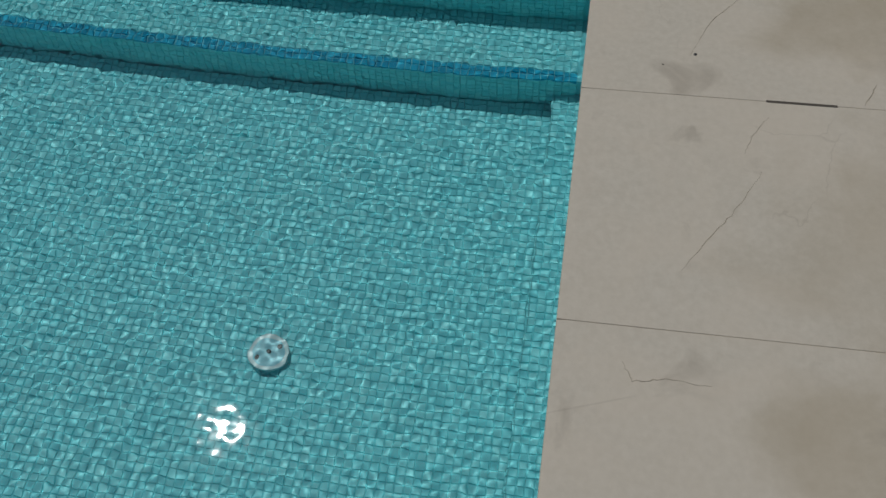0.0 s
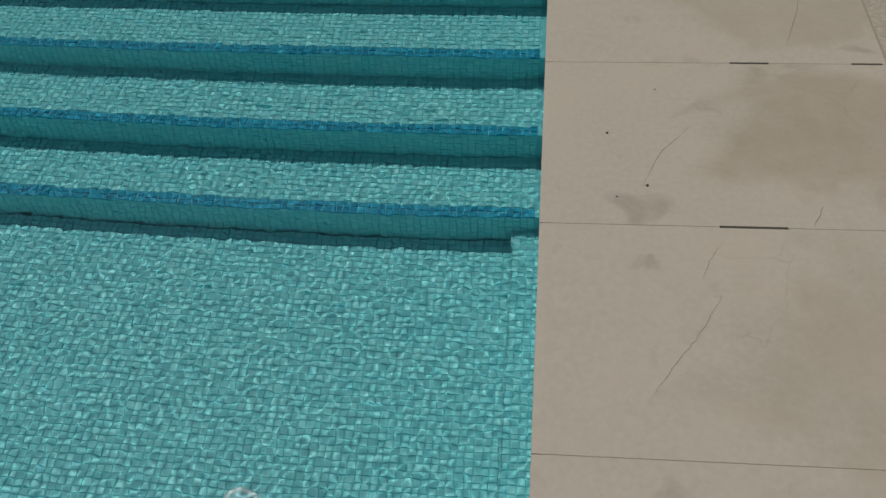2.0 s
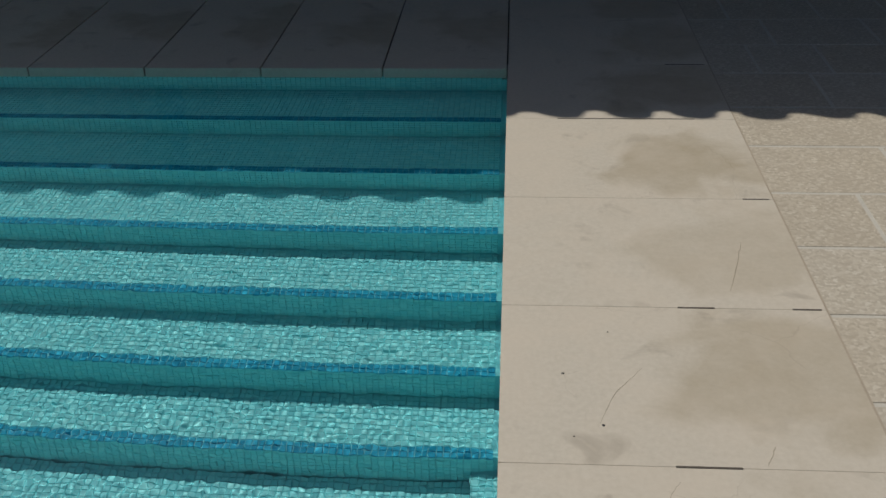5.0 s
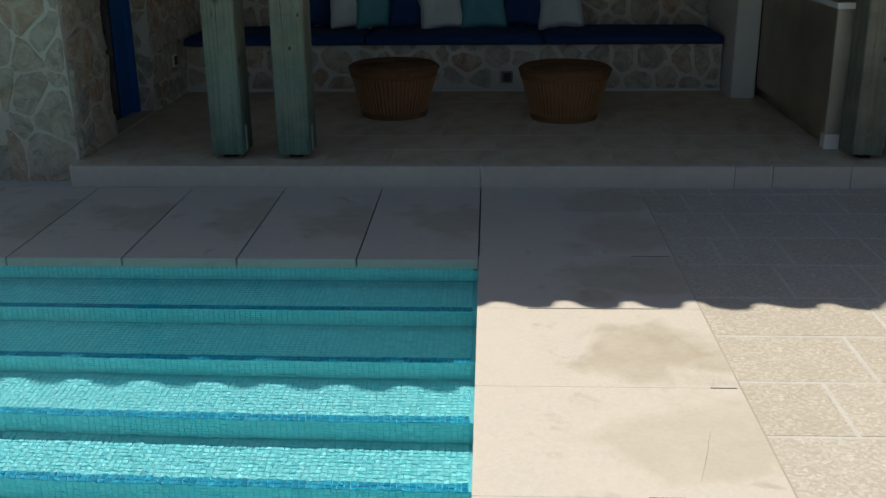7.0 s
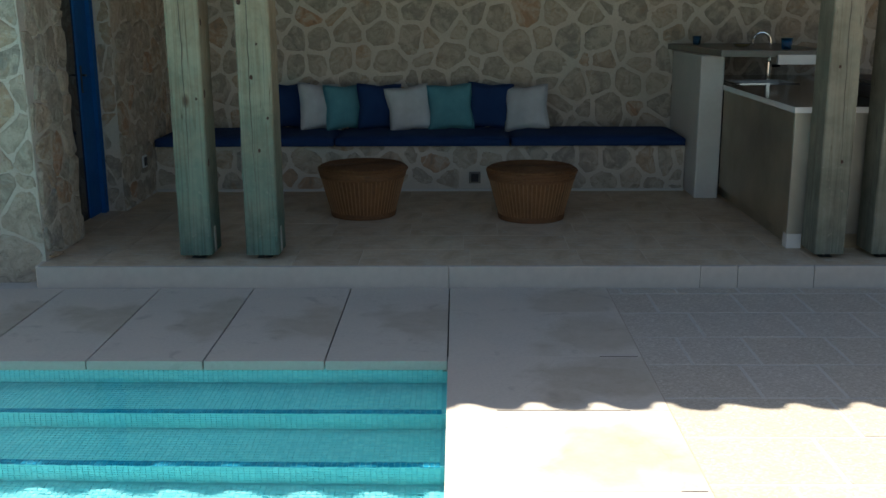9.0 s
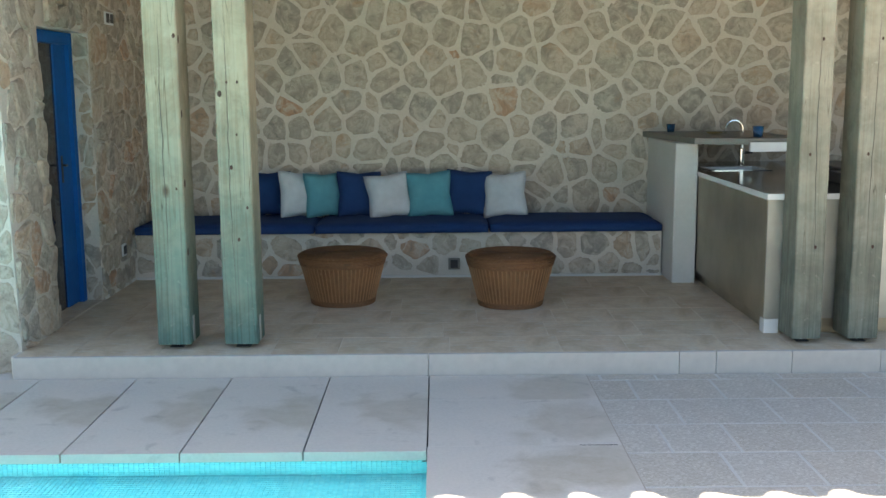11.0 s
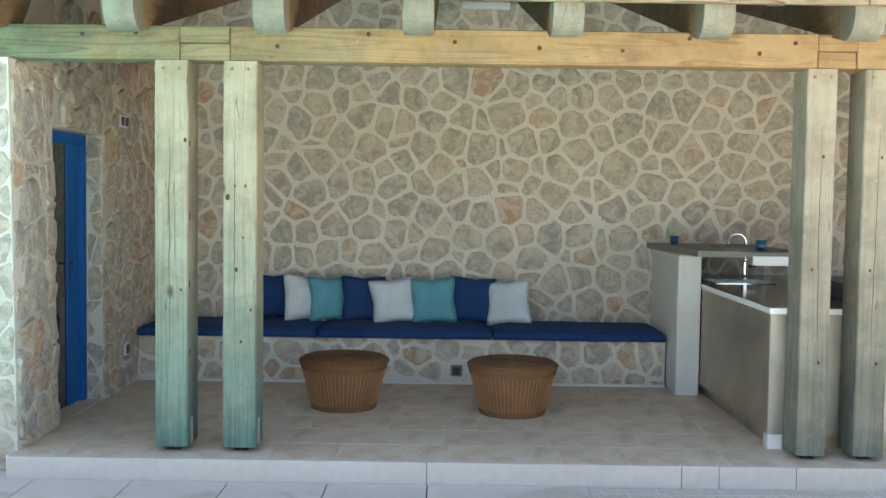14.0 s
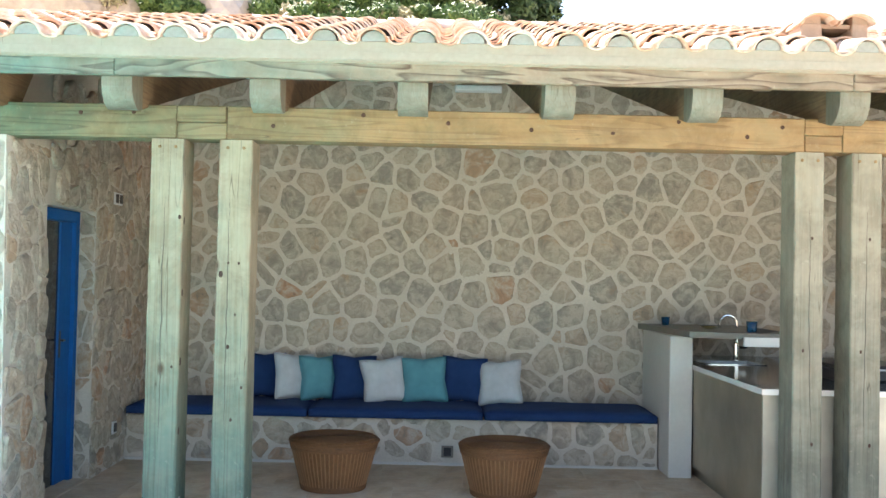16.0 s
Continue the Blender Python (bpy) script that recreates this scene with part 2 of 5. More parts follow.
def fabric(name, colour):
    k = Nodes(name)
    v = k.coords()
    wv = k.n("TexWave", Scale=160.0, Distortion=1.5)
    k.link(v, wv.inputs["Vector"])
    lo = tuple(c * 0.8 for c in colour)
    c = k.mix(k.ramp(k.noise(v, 8, 4), [(0.3, (0, 0, 0)), (0.7, (1, 1, 1))]), lo, colour)
    c = k.mix(k.math("MULTIPLY", wv.outputs[1], 0.18), c, tuple(x * 0.6 for x in colour))
    k.bump(k.mix(0.5, wv.outputs[1], k.noise(v, 25)), 0.3, 0.004)
    k.p.inputs["Sheen Weight"].default_value = 0.03
    return k.done(c, 0.95, 0, 0.1)


def leafage(name, lo, mid, hi):
    k = Nodes(name)
    c = k.ramp(k.rand(), [(0.0, lo), (0.5, mid), (1.0, hi)])
    return k.done(c, 0.6, 0, 0.3)


def brushed(name, colour, rough):
    k = Nodes(name)
    v = k.coords((1.5, 1.5, 60))
    w = k.coords()
    c = k.mix(k.ramp(k.noise(w, 2.2, 4), [(0.35, (0, 0, 0)), (0.7, (1, 1, 1))]), colour, tuple(min(1, x * 1.35) for x in colour))
    rg = k.ramp(k.noise(w, 3.0, 4), [(0.3, (rough * 0.8,) * 3), (0.7, (rough * 1.3,) * 3)])
    return k.done(c, rg, 0.7)


STONE, PAVING, TERRACE, RUBBLE, MORTAR = slab_stone(), paving_stone(), floor_stone(), rubble(), mortar()
JOINT_DARK = plain("dark joint", (0.10, 0.085, 0.07), 0.9)
JOINT_WARM = plain("brownish joint", (0.46, 0.385, 0.30), 0.9, grain=60)
JOINT_PALE = plain("pale mortar joint", (0.60, 0.56, 0.49), 0.9, grain=70)
TERRACE_JOINT = plain("beige floor joint", (0.74, 0.66, 0.54), 0.9, grain=60)
STEP_STONE = plain("pale pinkish step stone", (0.53, 0.475, 0.41), 0.65, grain=18, vary=0.1)
POST_WOOD = timber("green stained post timber", 2, [(0.37, 0.318, 0.212), (0.31, 0.255, 0.162), (0.345, 0.315, 0.228)], (2, 1.55, 0.1), 0.15, ((0.07, 0.155, 0.132), (0.038, 0.088, 0.075)))
GREY_POST = timber("grey weathered post timber", 2, [(0.31, 0.27, 0.19), (0.28, 0.24, 0.167), (0.29, 0.265, 0.20)], (2, 2.0, -0.3), 0.15, ((0.105, 0.135, 0.108), (0.055, 0.075, 0.06)))
BEAM_WOOD = timber("yellow pine beam", 0, [(0.34, 0.22, 0.10), (0.235, 0.135, 0.055), (0.31, 0.215, 0.115)], (0, 0.2, -3.2), 0.05, ((0.095, 0.155, 0.10), (0.055, 0.088, 0.06)), (6.5, 0.4))
FASCIA_WOOD = timber("bleached fascia board", 0, [(0.32, 0.248, 0.168), (0.08, 0.04, 0.02), (0.264, 0.22, 0.16)], (0, 0.6, -3.6), 0.08, ((0.135, 0.24, 0.20), (0.07, 0.12, 0.10)), (5.0, 0.75))
RAFTER_WOOD = timber("brown rafter timber", 1, [(0.24, 0.16, 0.085), (0.15, 0.09, 0.05), (0.22, 0.16, 0.1)])
TIP_WOOD = timber("green stained rafter end", 2, [(0.24, 0.20, 0.14), (0.205, 0.165, 0.11), (0.216, 0.205, 0.155)], (2, 3.15, 2.2), 0.1, ((0.135, 0.20, 0.172), (0.112, 0.168, 0.144)))
BOARD_WOOD = timber("brown ceiling boards", 1, [(0.19, 0.12, 0.065), (0.11, 0.065, 0.035), (0.17, 0.115, 0.07)])
TEAL = mosaic("teal mosaic", (0.31, 0.79, 0.83), (0.375, 0.845, 0.875), (0.46, 0.90, 0.91))
BLUE = mosaic("blue mosaic", (0.018, 0.30, 0.48), (0.028, 0.37, 0.56), (0.05, 0.45, 0.64))
GROUT = plain("teal grout", (0.27, 0.70, 0.745), 0.8)
WATER_MAT = water_material()
CLAY, MORTAR_ROOF = roof_clay(), plain("eave mortar", (0.33, 0.295, 0.23), 0.9, grain=30)
NAVY, AQUA, WHITE_CLOTH = fabric("navy cloth", (0.022, 0.055, 0.155)), fabric("aqua cloth", (0.12, 0.34, 0.39)), fabric("pale grey cloth", (0.60, 0.635, 0.645))
BLUE_PAINT = plain("blue door paint", (0.006, 0.10, 0.33), 0.6, grain=25, vary=0.15, spec=0.2)
PLASTER = plain("white render", (0.60, 0.58, 0.53), 0.85, grain=30, vary=0.06)
CONCRETE = plain("grey concrete", (0.18, 0.168, 0.138), 0.5, grain=22, vary=0.2)
WHITE_STONE = plain("white marble", (0.72, 0.71, 0.68), 0.18, grain=8, vary=0.06, bump=0.02)
DARK_STONE = plain("polished brown stone", (0.10, 0.088, 0.072), 0.1, grain=12, vary=0.25, bump=0.02)
# side steel: the brown floor's reflection is put into its base colour
STEEL_FLOOR_TINT = brushed("brushed steel tinted by floor reflection", (0.33, 0.285, 0.205), 0.36)
STEEL_GREY = brushed("grey brushed steel tinted by floor reflection", (0.30, 0.30, 0.265), 0.4)
CHROME = plain("chrome", (0.75, 0.75, 0.75), 0.06, 1.0, bump=0.0, vary=0.02)
GALV = plain("galvanised steel", (0.55, 0.56, 0.56), 0.4, 0.9)
DARK = plain("dark metal", (0.025, 0.025, 0.028), 0.4, 0.3)
PLASTIC = plain("white plastic", (0.65, 0.68, 0.68), 0.35, bump=0.03, vary=0.05)
PALE_CANE = plain("pale cane", (0.265, 0.132, 0.056), 0.6)
INLET = plain("bluish plastic", (0.27, 0.60, 0.68), 0.4, bump=0.03, vary=0.1)
WICKER = timber("brown rattan", 2, [(0.20, 0.092, 0.037), (0.135, 0.058, 0.024), (0.22, 0.11, 0.048)])
SOIL = plain("dry earth", (0.36, 0.30, 0.22), 0.95, grain=6, vary=0.3, bump=0.5)
ROCK = plain("pinkish rock", (0.46, 0.38, 0.32), 0.9, grain=7, vary=0.35, bump=0.8)
BARK = plain("bark", (0.12, 0.085, 0.06), 0.9, grain=20, vary=0.4, bump=0.8)
PINE = leafage("pine foliage", (0.018, 0.035, 0.012), (0.04, 0.07, 0.022), (0.075, 0.115, 0.04))
SHRUB = leafage("shrub foliage", (0.04, 0.08, 0.02), (0.09, 0.15, 0.04), (0.16, 0.22, 0.07))
STRAW = leafage("dry grass", (0.30, 0.26, 0.15), (0.45, 0.40, 0.25), (0.55, 0.50, 0.34))
k = Nodes("blue glass")
k.p.inputs["Transmission Weight"].default_value = 0.6
BLUE_GLASS = k.done((0.02, 0.16, 0.35), 0.08)
k = Nodes("dark door glass")
DOOR_GLASS = k.done((0.03, 0.035, 0.04), 0.06)


# ---- building helpers ----
def holder(name, place=(0, 0, 0), label="", category="", group="", kind=""):
    ob = new(name)
    ob.empty_display_size = 0.1
    ob.location = place
    return tagged(ob, label, category, group, kind)


def finish(name, me, material, parent=None, label="", smooth=False):
    if smooth:
        for p in me.polygons:
            p.use_smooth = True
    me.materials.append(material)
    ob = new(name, me)
    if parent is not None:
        ob.parent = parent
    if label:
        ob["label"] = label
    return ob


def part(name, bm, material, parent=None, label="", smooth=False):
    me = bpy.data.meshes.new(name)
    bmesh.ops.recalc_face_normals(bm, faces=bm.faces)
    bm.to_mesh(me)
    bm.free()
    return finish(name, me, material, parent, label, smooth)


def raw(name, verts, faces, material, parent=None, label="", smooth=False):
    me = bpy.data.meshes.new(name)
    me.from_pydata(verts, [], faces)
    me.update()
    return finish(name, me, material, parent, label, smooth)


def block(x0, x1, y0, y1, z0, z1, bevel=0.0, seg=2, bm=None):
    bm = bm or bmesh.new()
    made = bmesh.ops.create_cube(bm, size=1)["verts"]
    for v in made:
        v.co = ((x0 + x1) / 2 + v.co.x * (x1 - x0), (y0 + y1) / 2 + v.co.y * (y1 - y0), (z0 + z1) / 2 + v.co.z * (z1 - z0))
    if bevel:
        edges = list({e for v in made for e in v.link_edges})
        bmesh.ops.bevel(bm, geom=edges, offset=bevel, segments=seg, affect="EDGES", profile=0.5)
    return bm


def worn(bm, amount, scale=3.0):
    for v in bm.verts:
        v.co += noise.noise_vector(v.co * scale) * amount
    return bm


def lathe(profile, n=32, bm=None, at=(0, 0, 0)):
    """A turned shape from (radius, height) pairs."""
    bm = bm or bmesh.new()
    rings = []
    for r, z in profile:
        rings.append([bm.verts.new((at[0] + r * math.cos(a), at[1] + r * math.sin(a), at[2] + z)) for a in (2 * math.pi * i / n for i in range(n))])
    for a, b in zip(rings, rings[1:]):
        for i in range(n):
            bm.faces.new((a[i], a[(i + 1) % n], b[(i + 1) % n], b[i]))
    bm.faces.new(rings[0][::-1])
    bm.faces.new(rings[-1])
    return bm


def pipe(points, r, n=10, bm=None):
    """A round bar along a line of points."""
    bm = bm or bmesh.new()
    pts = [Vector(p) for p in points]
    rings = []
    for i, p in enumerate(pts):
        d = (pts[min(i + 1, len(pts) - 1)] - pts[max(i - 1, 0)]).normalized()
        u = d.orthogonal().normalized() if i == 0 else (u - d * u.dot(d)).normalized()
        w = d.cross(u)
        rr = r[i] if isinstance(r, (list, tuple)) else r
        rings.append([bm.verts.new(p + (u * math.cos(a) + w * math.sin(a)) * rr) for a in (2 * math.pi * j / n for j in range(n))])
    for a, b in zip(rings, rings[1:]):
        for j in range(n):
            bm.faces.new((a[j], a[(j + 1) % n], b[(j + 1) % n], b[j]))
    bm.faces.new(rings[0][::-1])
    bm.faces.new(rings[-1])
    return bm


def prism(outline, axis, a, b, bm=None):
    """A flat outline pushed along an axis from a to b."""
    bm = bm or bmesh.new()

    def at(p, t):
        c = list(p)
        c.insert(axis, t)
        return bm.verts.new(c)
    lo, hi = [at(p, a) for p in outline], [at(p, b) for p in outline]
    n = len(lo)
    for i in range(n):
        bm.faces.new((lo[i], lo[(i + 1) % n], hi[(i + 1) % n], hi[i]))
    bm.faces.new(lo[::-1])
    bm.faces.new(hi)
    return bm


# ---- ground and bed of the paving ----
def ground():
    xs = [-900, -120, -30, -7.0, 0.03, 30, 120, 900]
    ys = [-900, -120, -30, -6.0, 5.11, 14, 40, 900]
    verts, faces = [], []
    for y in ys:
        for x in xs:
            verts.append((x, y, -0.10))
    n = len(xs)
    for j in range(len(ys) - 1):
        for i in range(n - 1):
            if i == 3 and j == 3:
                continue
            faces.append((j * n + i, j * n + i + 1, (j + 1) * n + i + 1, (j + 1) * n + i))
    tagged(raw("ground", verts, faces, SOIL), "dry bare earth round the paved poolside", "ground", kind="structure")


ground()
bed = tagged(part("paving_bed", block(0.976, RX, -6.0, 6.40, -0.099, -0.003), JOINT_PALE), "pale mortar bed between the paving stones", "pavement", kind="structure")
coping_bed = tagged(part("coping_bed", block(0.02, 0.975, -6.0, 6.40, -0.09, -0.001), JOINT_WARM), "thin brownish joints under the coping slabs", "pavement", kind="structure")
far_bed = tagged(part("far_coping_bed", block(-7.0, 0.0, 5.13, 6.40, -0.099, -0.010), JOINT_DARK), "dark joints under the far coping slabs", "pavement", kind="structure")
left_bed = tagged(part("terrace_edge_bed", block(-7.0, WLEFT, 6.41, 6.62, -0.099, -0.006), JOINT_PALE), "pale mortar strip beside the terrace", "pavement", kind="structure")


# ---- pool shell ----
pool = holder("pool", label="teal mosaic swimming pool with submerged steps", category="pool", kind="structure")
P = 0.025             # pitch of the mosaic
T = 0.0231            # side of one tile
XL = -3.3            # the mosaic is laid as pieces from here to the side wall


def shell():
    bm = block(-7.0, 0.05, -6.0, 3.045, FLOOR - 0.2, FLOOR - 0.006)
    part("floor_slab", bm, GROUT, pool)
    for i, (y, z) in enumerate(STEPS):
        back = STEPS[i - 1][0] if i else 5.112
        part("step_core", block(-7.0, 0.05, y + 0.006, back + 0.006, FLOOR - 0.05, z - 0.006), GROUT, pool)
    part("end_wall", block(-7.0, 0.05, 5.114, 5.3, FLOOR - 0.2, -0.1), GROUT, pool)
    part("side_wall", block(0.006, 0.25, -6.0, 5.114, FLOOR - 0.2, -0.055), GROUT, pool)
    part("ledge", block(-0.099, 0.006, -6.0, 3.055, FLOOR - 0.05, LEDGE - 0.006), GROUT, pool)
    part("opposite_wall", block(-7.25, -7.0, -6.2, 5.3, FLOOR - 0.2, -0.1), TEAL, pool)
    part("near_wall", block(-7.0, 0.05, -6.2, -6.0, FLOOR - 0.2, -0.1), TEAL, pool)


shell()
part("far_floor", block(-7.0, XL - 0.001, -6.0, 3.04, FLOOR - 0.006, FLOOR), TEAL, pool)
part("near_floor", block(XL, -0.106, -6.0, 0.048, FLOOR - 0.006, FLOOR), TEAL, pool)
for i, (y, z) in enumerate(STEPS):
    part("far_step", block(-7.0, XL - 0.001, y, STEPS[i - 1][0] - 0.001 if i else 5.11, FLOOR - 0.05, z), TEAL, pool)


def tiles(places, u, v, n, side=T, depth=0.0038, seed=1):
    """Bevelled tiles with centre, two edge directions and a normal: vertices and faces."""
    rng = np.random.default_rng(seed)
    c = np.asarray(places, float)
    m = len(c)
    u, v, n = (np.asarray(a, float) for a in (u, v, n))
    h = side / 2
    corners = np.array([(-1, -1), (1, -1), (1, 1), (-1, 1)], float)
    tilt = rng.normal(0, 0.00035, (m, 4, 1))
    base = c[:, None] + h * (corners[:, 0, None] * u + corners[:, 1, None] * v)
    top = c[:, None] + (h - 0.0015) * (corners[:, 0, None] * u + corners[:, 1, None] * v) + (depth + tilt) * n
    verts = np.concatenate([base, top], 1).reshape(-1, 3)
    quad = np.array([(4, 5, 6, 7), (0, 1, 5, 4), (1, 2, 6, 5), (2, 3, 7, 6), (3, 0, 4, 7)])
    faces = (np.arange(m)[:, None, None] * 8 + quad).reshape(-1, 4)
    return verts.tolist(), faces.tolist()


def tile_sheet(name, label, a, b, origin, u, v, n, material, seed):
    """A joined sheet of a by b tiles."""
    o, u, v = Vector(origin), Vector(u), Vector(v)
    places = [tuple(o + u * (i + 0.5) * P + v * (j + 0.5) * P) for i in range(a) for j in range(b)]
    verts, faces = tiles(places, u, v, n, seed=seed)
    return tagged(raw(name, verts, faces, material, pool, label), kind="stuff")


NX = int((0.0 - XL) / P)
# floor: the tiles in the middle of the view as single pieces, the rest joined
near, rest = [], []
for i in range(int((-0.105 - XL) / P)):
    for j in range(120):
        x, y = -0.105 - (i + 0.5) * P, 3.05 - (j + 0.5) * P
        if (x + 0.845) ** 2 + (y - 1.965) ** 2 < 0.0026:
            continue
        (near if -0.62 < x < -0.12 and 1.90 < y < 2.25 else rest).append((x, y, FLOOR - 0.006))
verts, faces = tiles(rest, (1, 0, 0), (0, 1, 0), (0, 0, 1), seed=3)
tagged(raw("floor_mosaic", verts, faces, TEAL, pool, "teal glass mosaic on the pool floor"), kind="stuff")
one_v, one_f = tiles([(0, 0, 0)], (1, 0, 0), (0, 1, 0), (0, 0, 1), seed=4)
tile_mesh = bpy.data.meshes.new("mosaic_tile")
tile_mesh.from_pydata(one_v, [], one_f)
tile_mesh.materials.append(TEAL)
for i, (y, z) in enumerate(STEPS):
    back = STEPS[i - 1][0] if i else 5.112
    rows = int(round((back - y) / P))
    tile_sheet("nosing_mosaic", "dark blue mosaic along the step edge", NX, 2, (XL, y, z - 0.006), (1, 0, 0), (0, 1, 0), (0, 0, 1), BLUE, 20 + i)
    tile_sheet("tread_mosaic", "teal glass mosaic on the tread", NX, rows - 2, (XL, y + 2 * P, z - 0.006), (1, 0, 0), (0, 1, 0), (0, 0, 1), TEAL, 40 + i)
    low = STEPS[i + 1][1] if i < 5 else FLOOR
    tile_sheet("riser_mosaic", "teal glass mosaic on the riser", NX, 7, (XL, y + 0.006, low), (1, 0, 0), (0, 0, (z - low - 0.003) / (7 * P)), (0, -1, 0), TEAL, 60 + i)
tile_sheet("wall_mosaic", "teal glass mosaic under the coping", NX, 8, (XL, 5.114, -0.26), (1, 0, 0), (0, 0, 1), (0, -1, 0), TEAL, 80)
tile_sheet("side_mosaic", "teal glass mosaic on the side wall", 200, 48, (0.006, 0.11, FLOOR + 0.02), (0, 1, 0), (0, 0, 1), (-1, 0, 0), TEAL, 81)
tile_sheet("ledge_mosaic", "teal glass mosaic on the low ledge", 4, 117, (-0.099, 0.11, LEDGE - 0.006), (1, 0, 0), (0, 1, 0), (0, 0, 1), TEAL, 82)
tile_sheet("ledge_side_mosaic", "teal glass mosaic on the side of the ledge", 117, 3, (-0.099, 0.11, FLOOR), (0, 1, 0), (0, 0, 1), (-1, 0, 0), TEAL, 83)

# pool water: gentle ripples over the part in view, coarser beyond
def ripple(x, y):
    h = noise.noise(Vector((x * 5.0, y * 5.0, 0.3))) * 0.0006
    h += noise.noise(Vector((x * 14.0, y * 14.0, 5.1))) * 0.00020
    return h + noise.noise(Vector((x * 54.0, y * 54.0, 9.7))) * 0.00020


def water_sheet():
    xs = [-7.0, -5.0, -3.6, -2.9] + [-2.5 + 0.0072 * i for i in range(348)] + [0.012]
    ys = [-6.0, -3.0, -1.0, 0.4] + [1.0 + 0.0072 * i for i in range(570)] + [5.108]
    verts = [(x, y, WATER + ripple(x, y)) for y in ys for x in xs]
    n = len(xs)
    faces = [(j * n + i, j * n + i + 1, (j + 1) * n + i + 1, (j + 1) * n + i) for j in range(len(ys) - 1) for i in range(n - 1)]
    ob = raw("water", verts, faces, WATER_MAT, smooth=True)
    ob.cycles.is_caustics_caster = True
    return tagged(ob, "clear rippled pool water", "water", kind="structure")


water = water_sheet()


# floor inlet
def floor_inlet():
    ob = holder("floor_inlet", (-0.845, 1.965, FLOOR), "round pale blue plastic inlet cover screwed to the pool floor", "pool fitting")
    part("cover", lathe([(0.054, -0.002), (0.060, 0.006), (0.060, 0.016), (0.057, 0.020), (0.047, 0.022), (0.012, 0.022)], 40), INLET, ob)
    part("rim", lathe([(0.0592, 0.0165), (0.0612, 0.0185), (0.0605, 0.0215), (0.0572, 0.0218)], 40), PLASTIC, ob, "pale rim")
    part("screw", lathe([(0.007, 0.0221), (0.007, 0.0245), (0.004, 0.025)], 14), DARK, ob, "dark centre screw")
    for a in (0.62, 0.62 + math.pi):
        part("finger_hole", lathe([(0.0085, 0.0212), (0.0085, 0.0226), (0.006, 0.0228)], 14, at=(0.036 * math.cos(a), 0.036 * math.sin(a), 0)), DARK, ob, "dark finger hole")
    return ob


inlet = floor_inlet()


# ---- terrace floor, step and masonry ----
terrace = tagged(part("terrace", block(WLEFT - 0.02, RX, PFRONT + 0.03, 10.2, -0.1, PLAT - 0.002), TERRACE_JOINT), "raised stone terrace under the roof", "terrace", kind="structure")


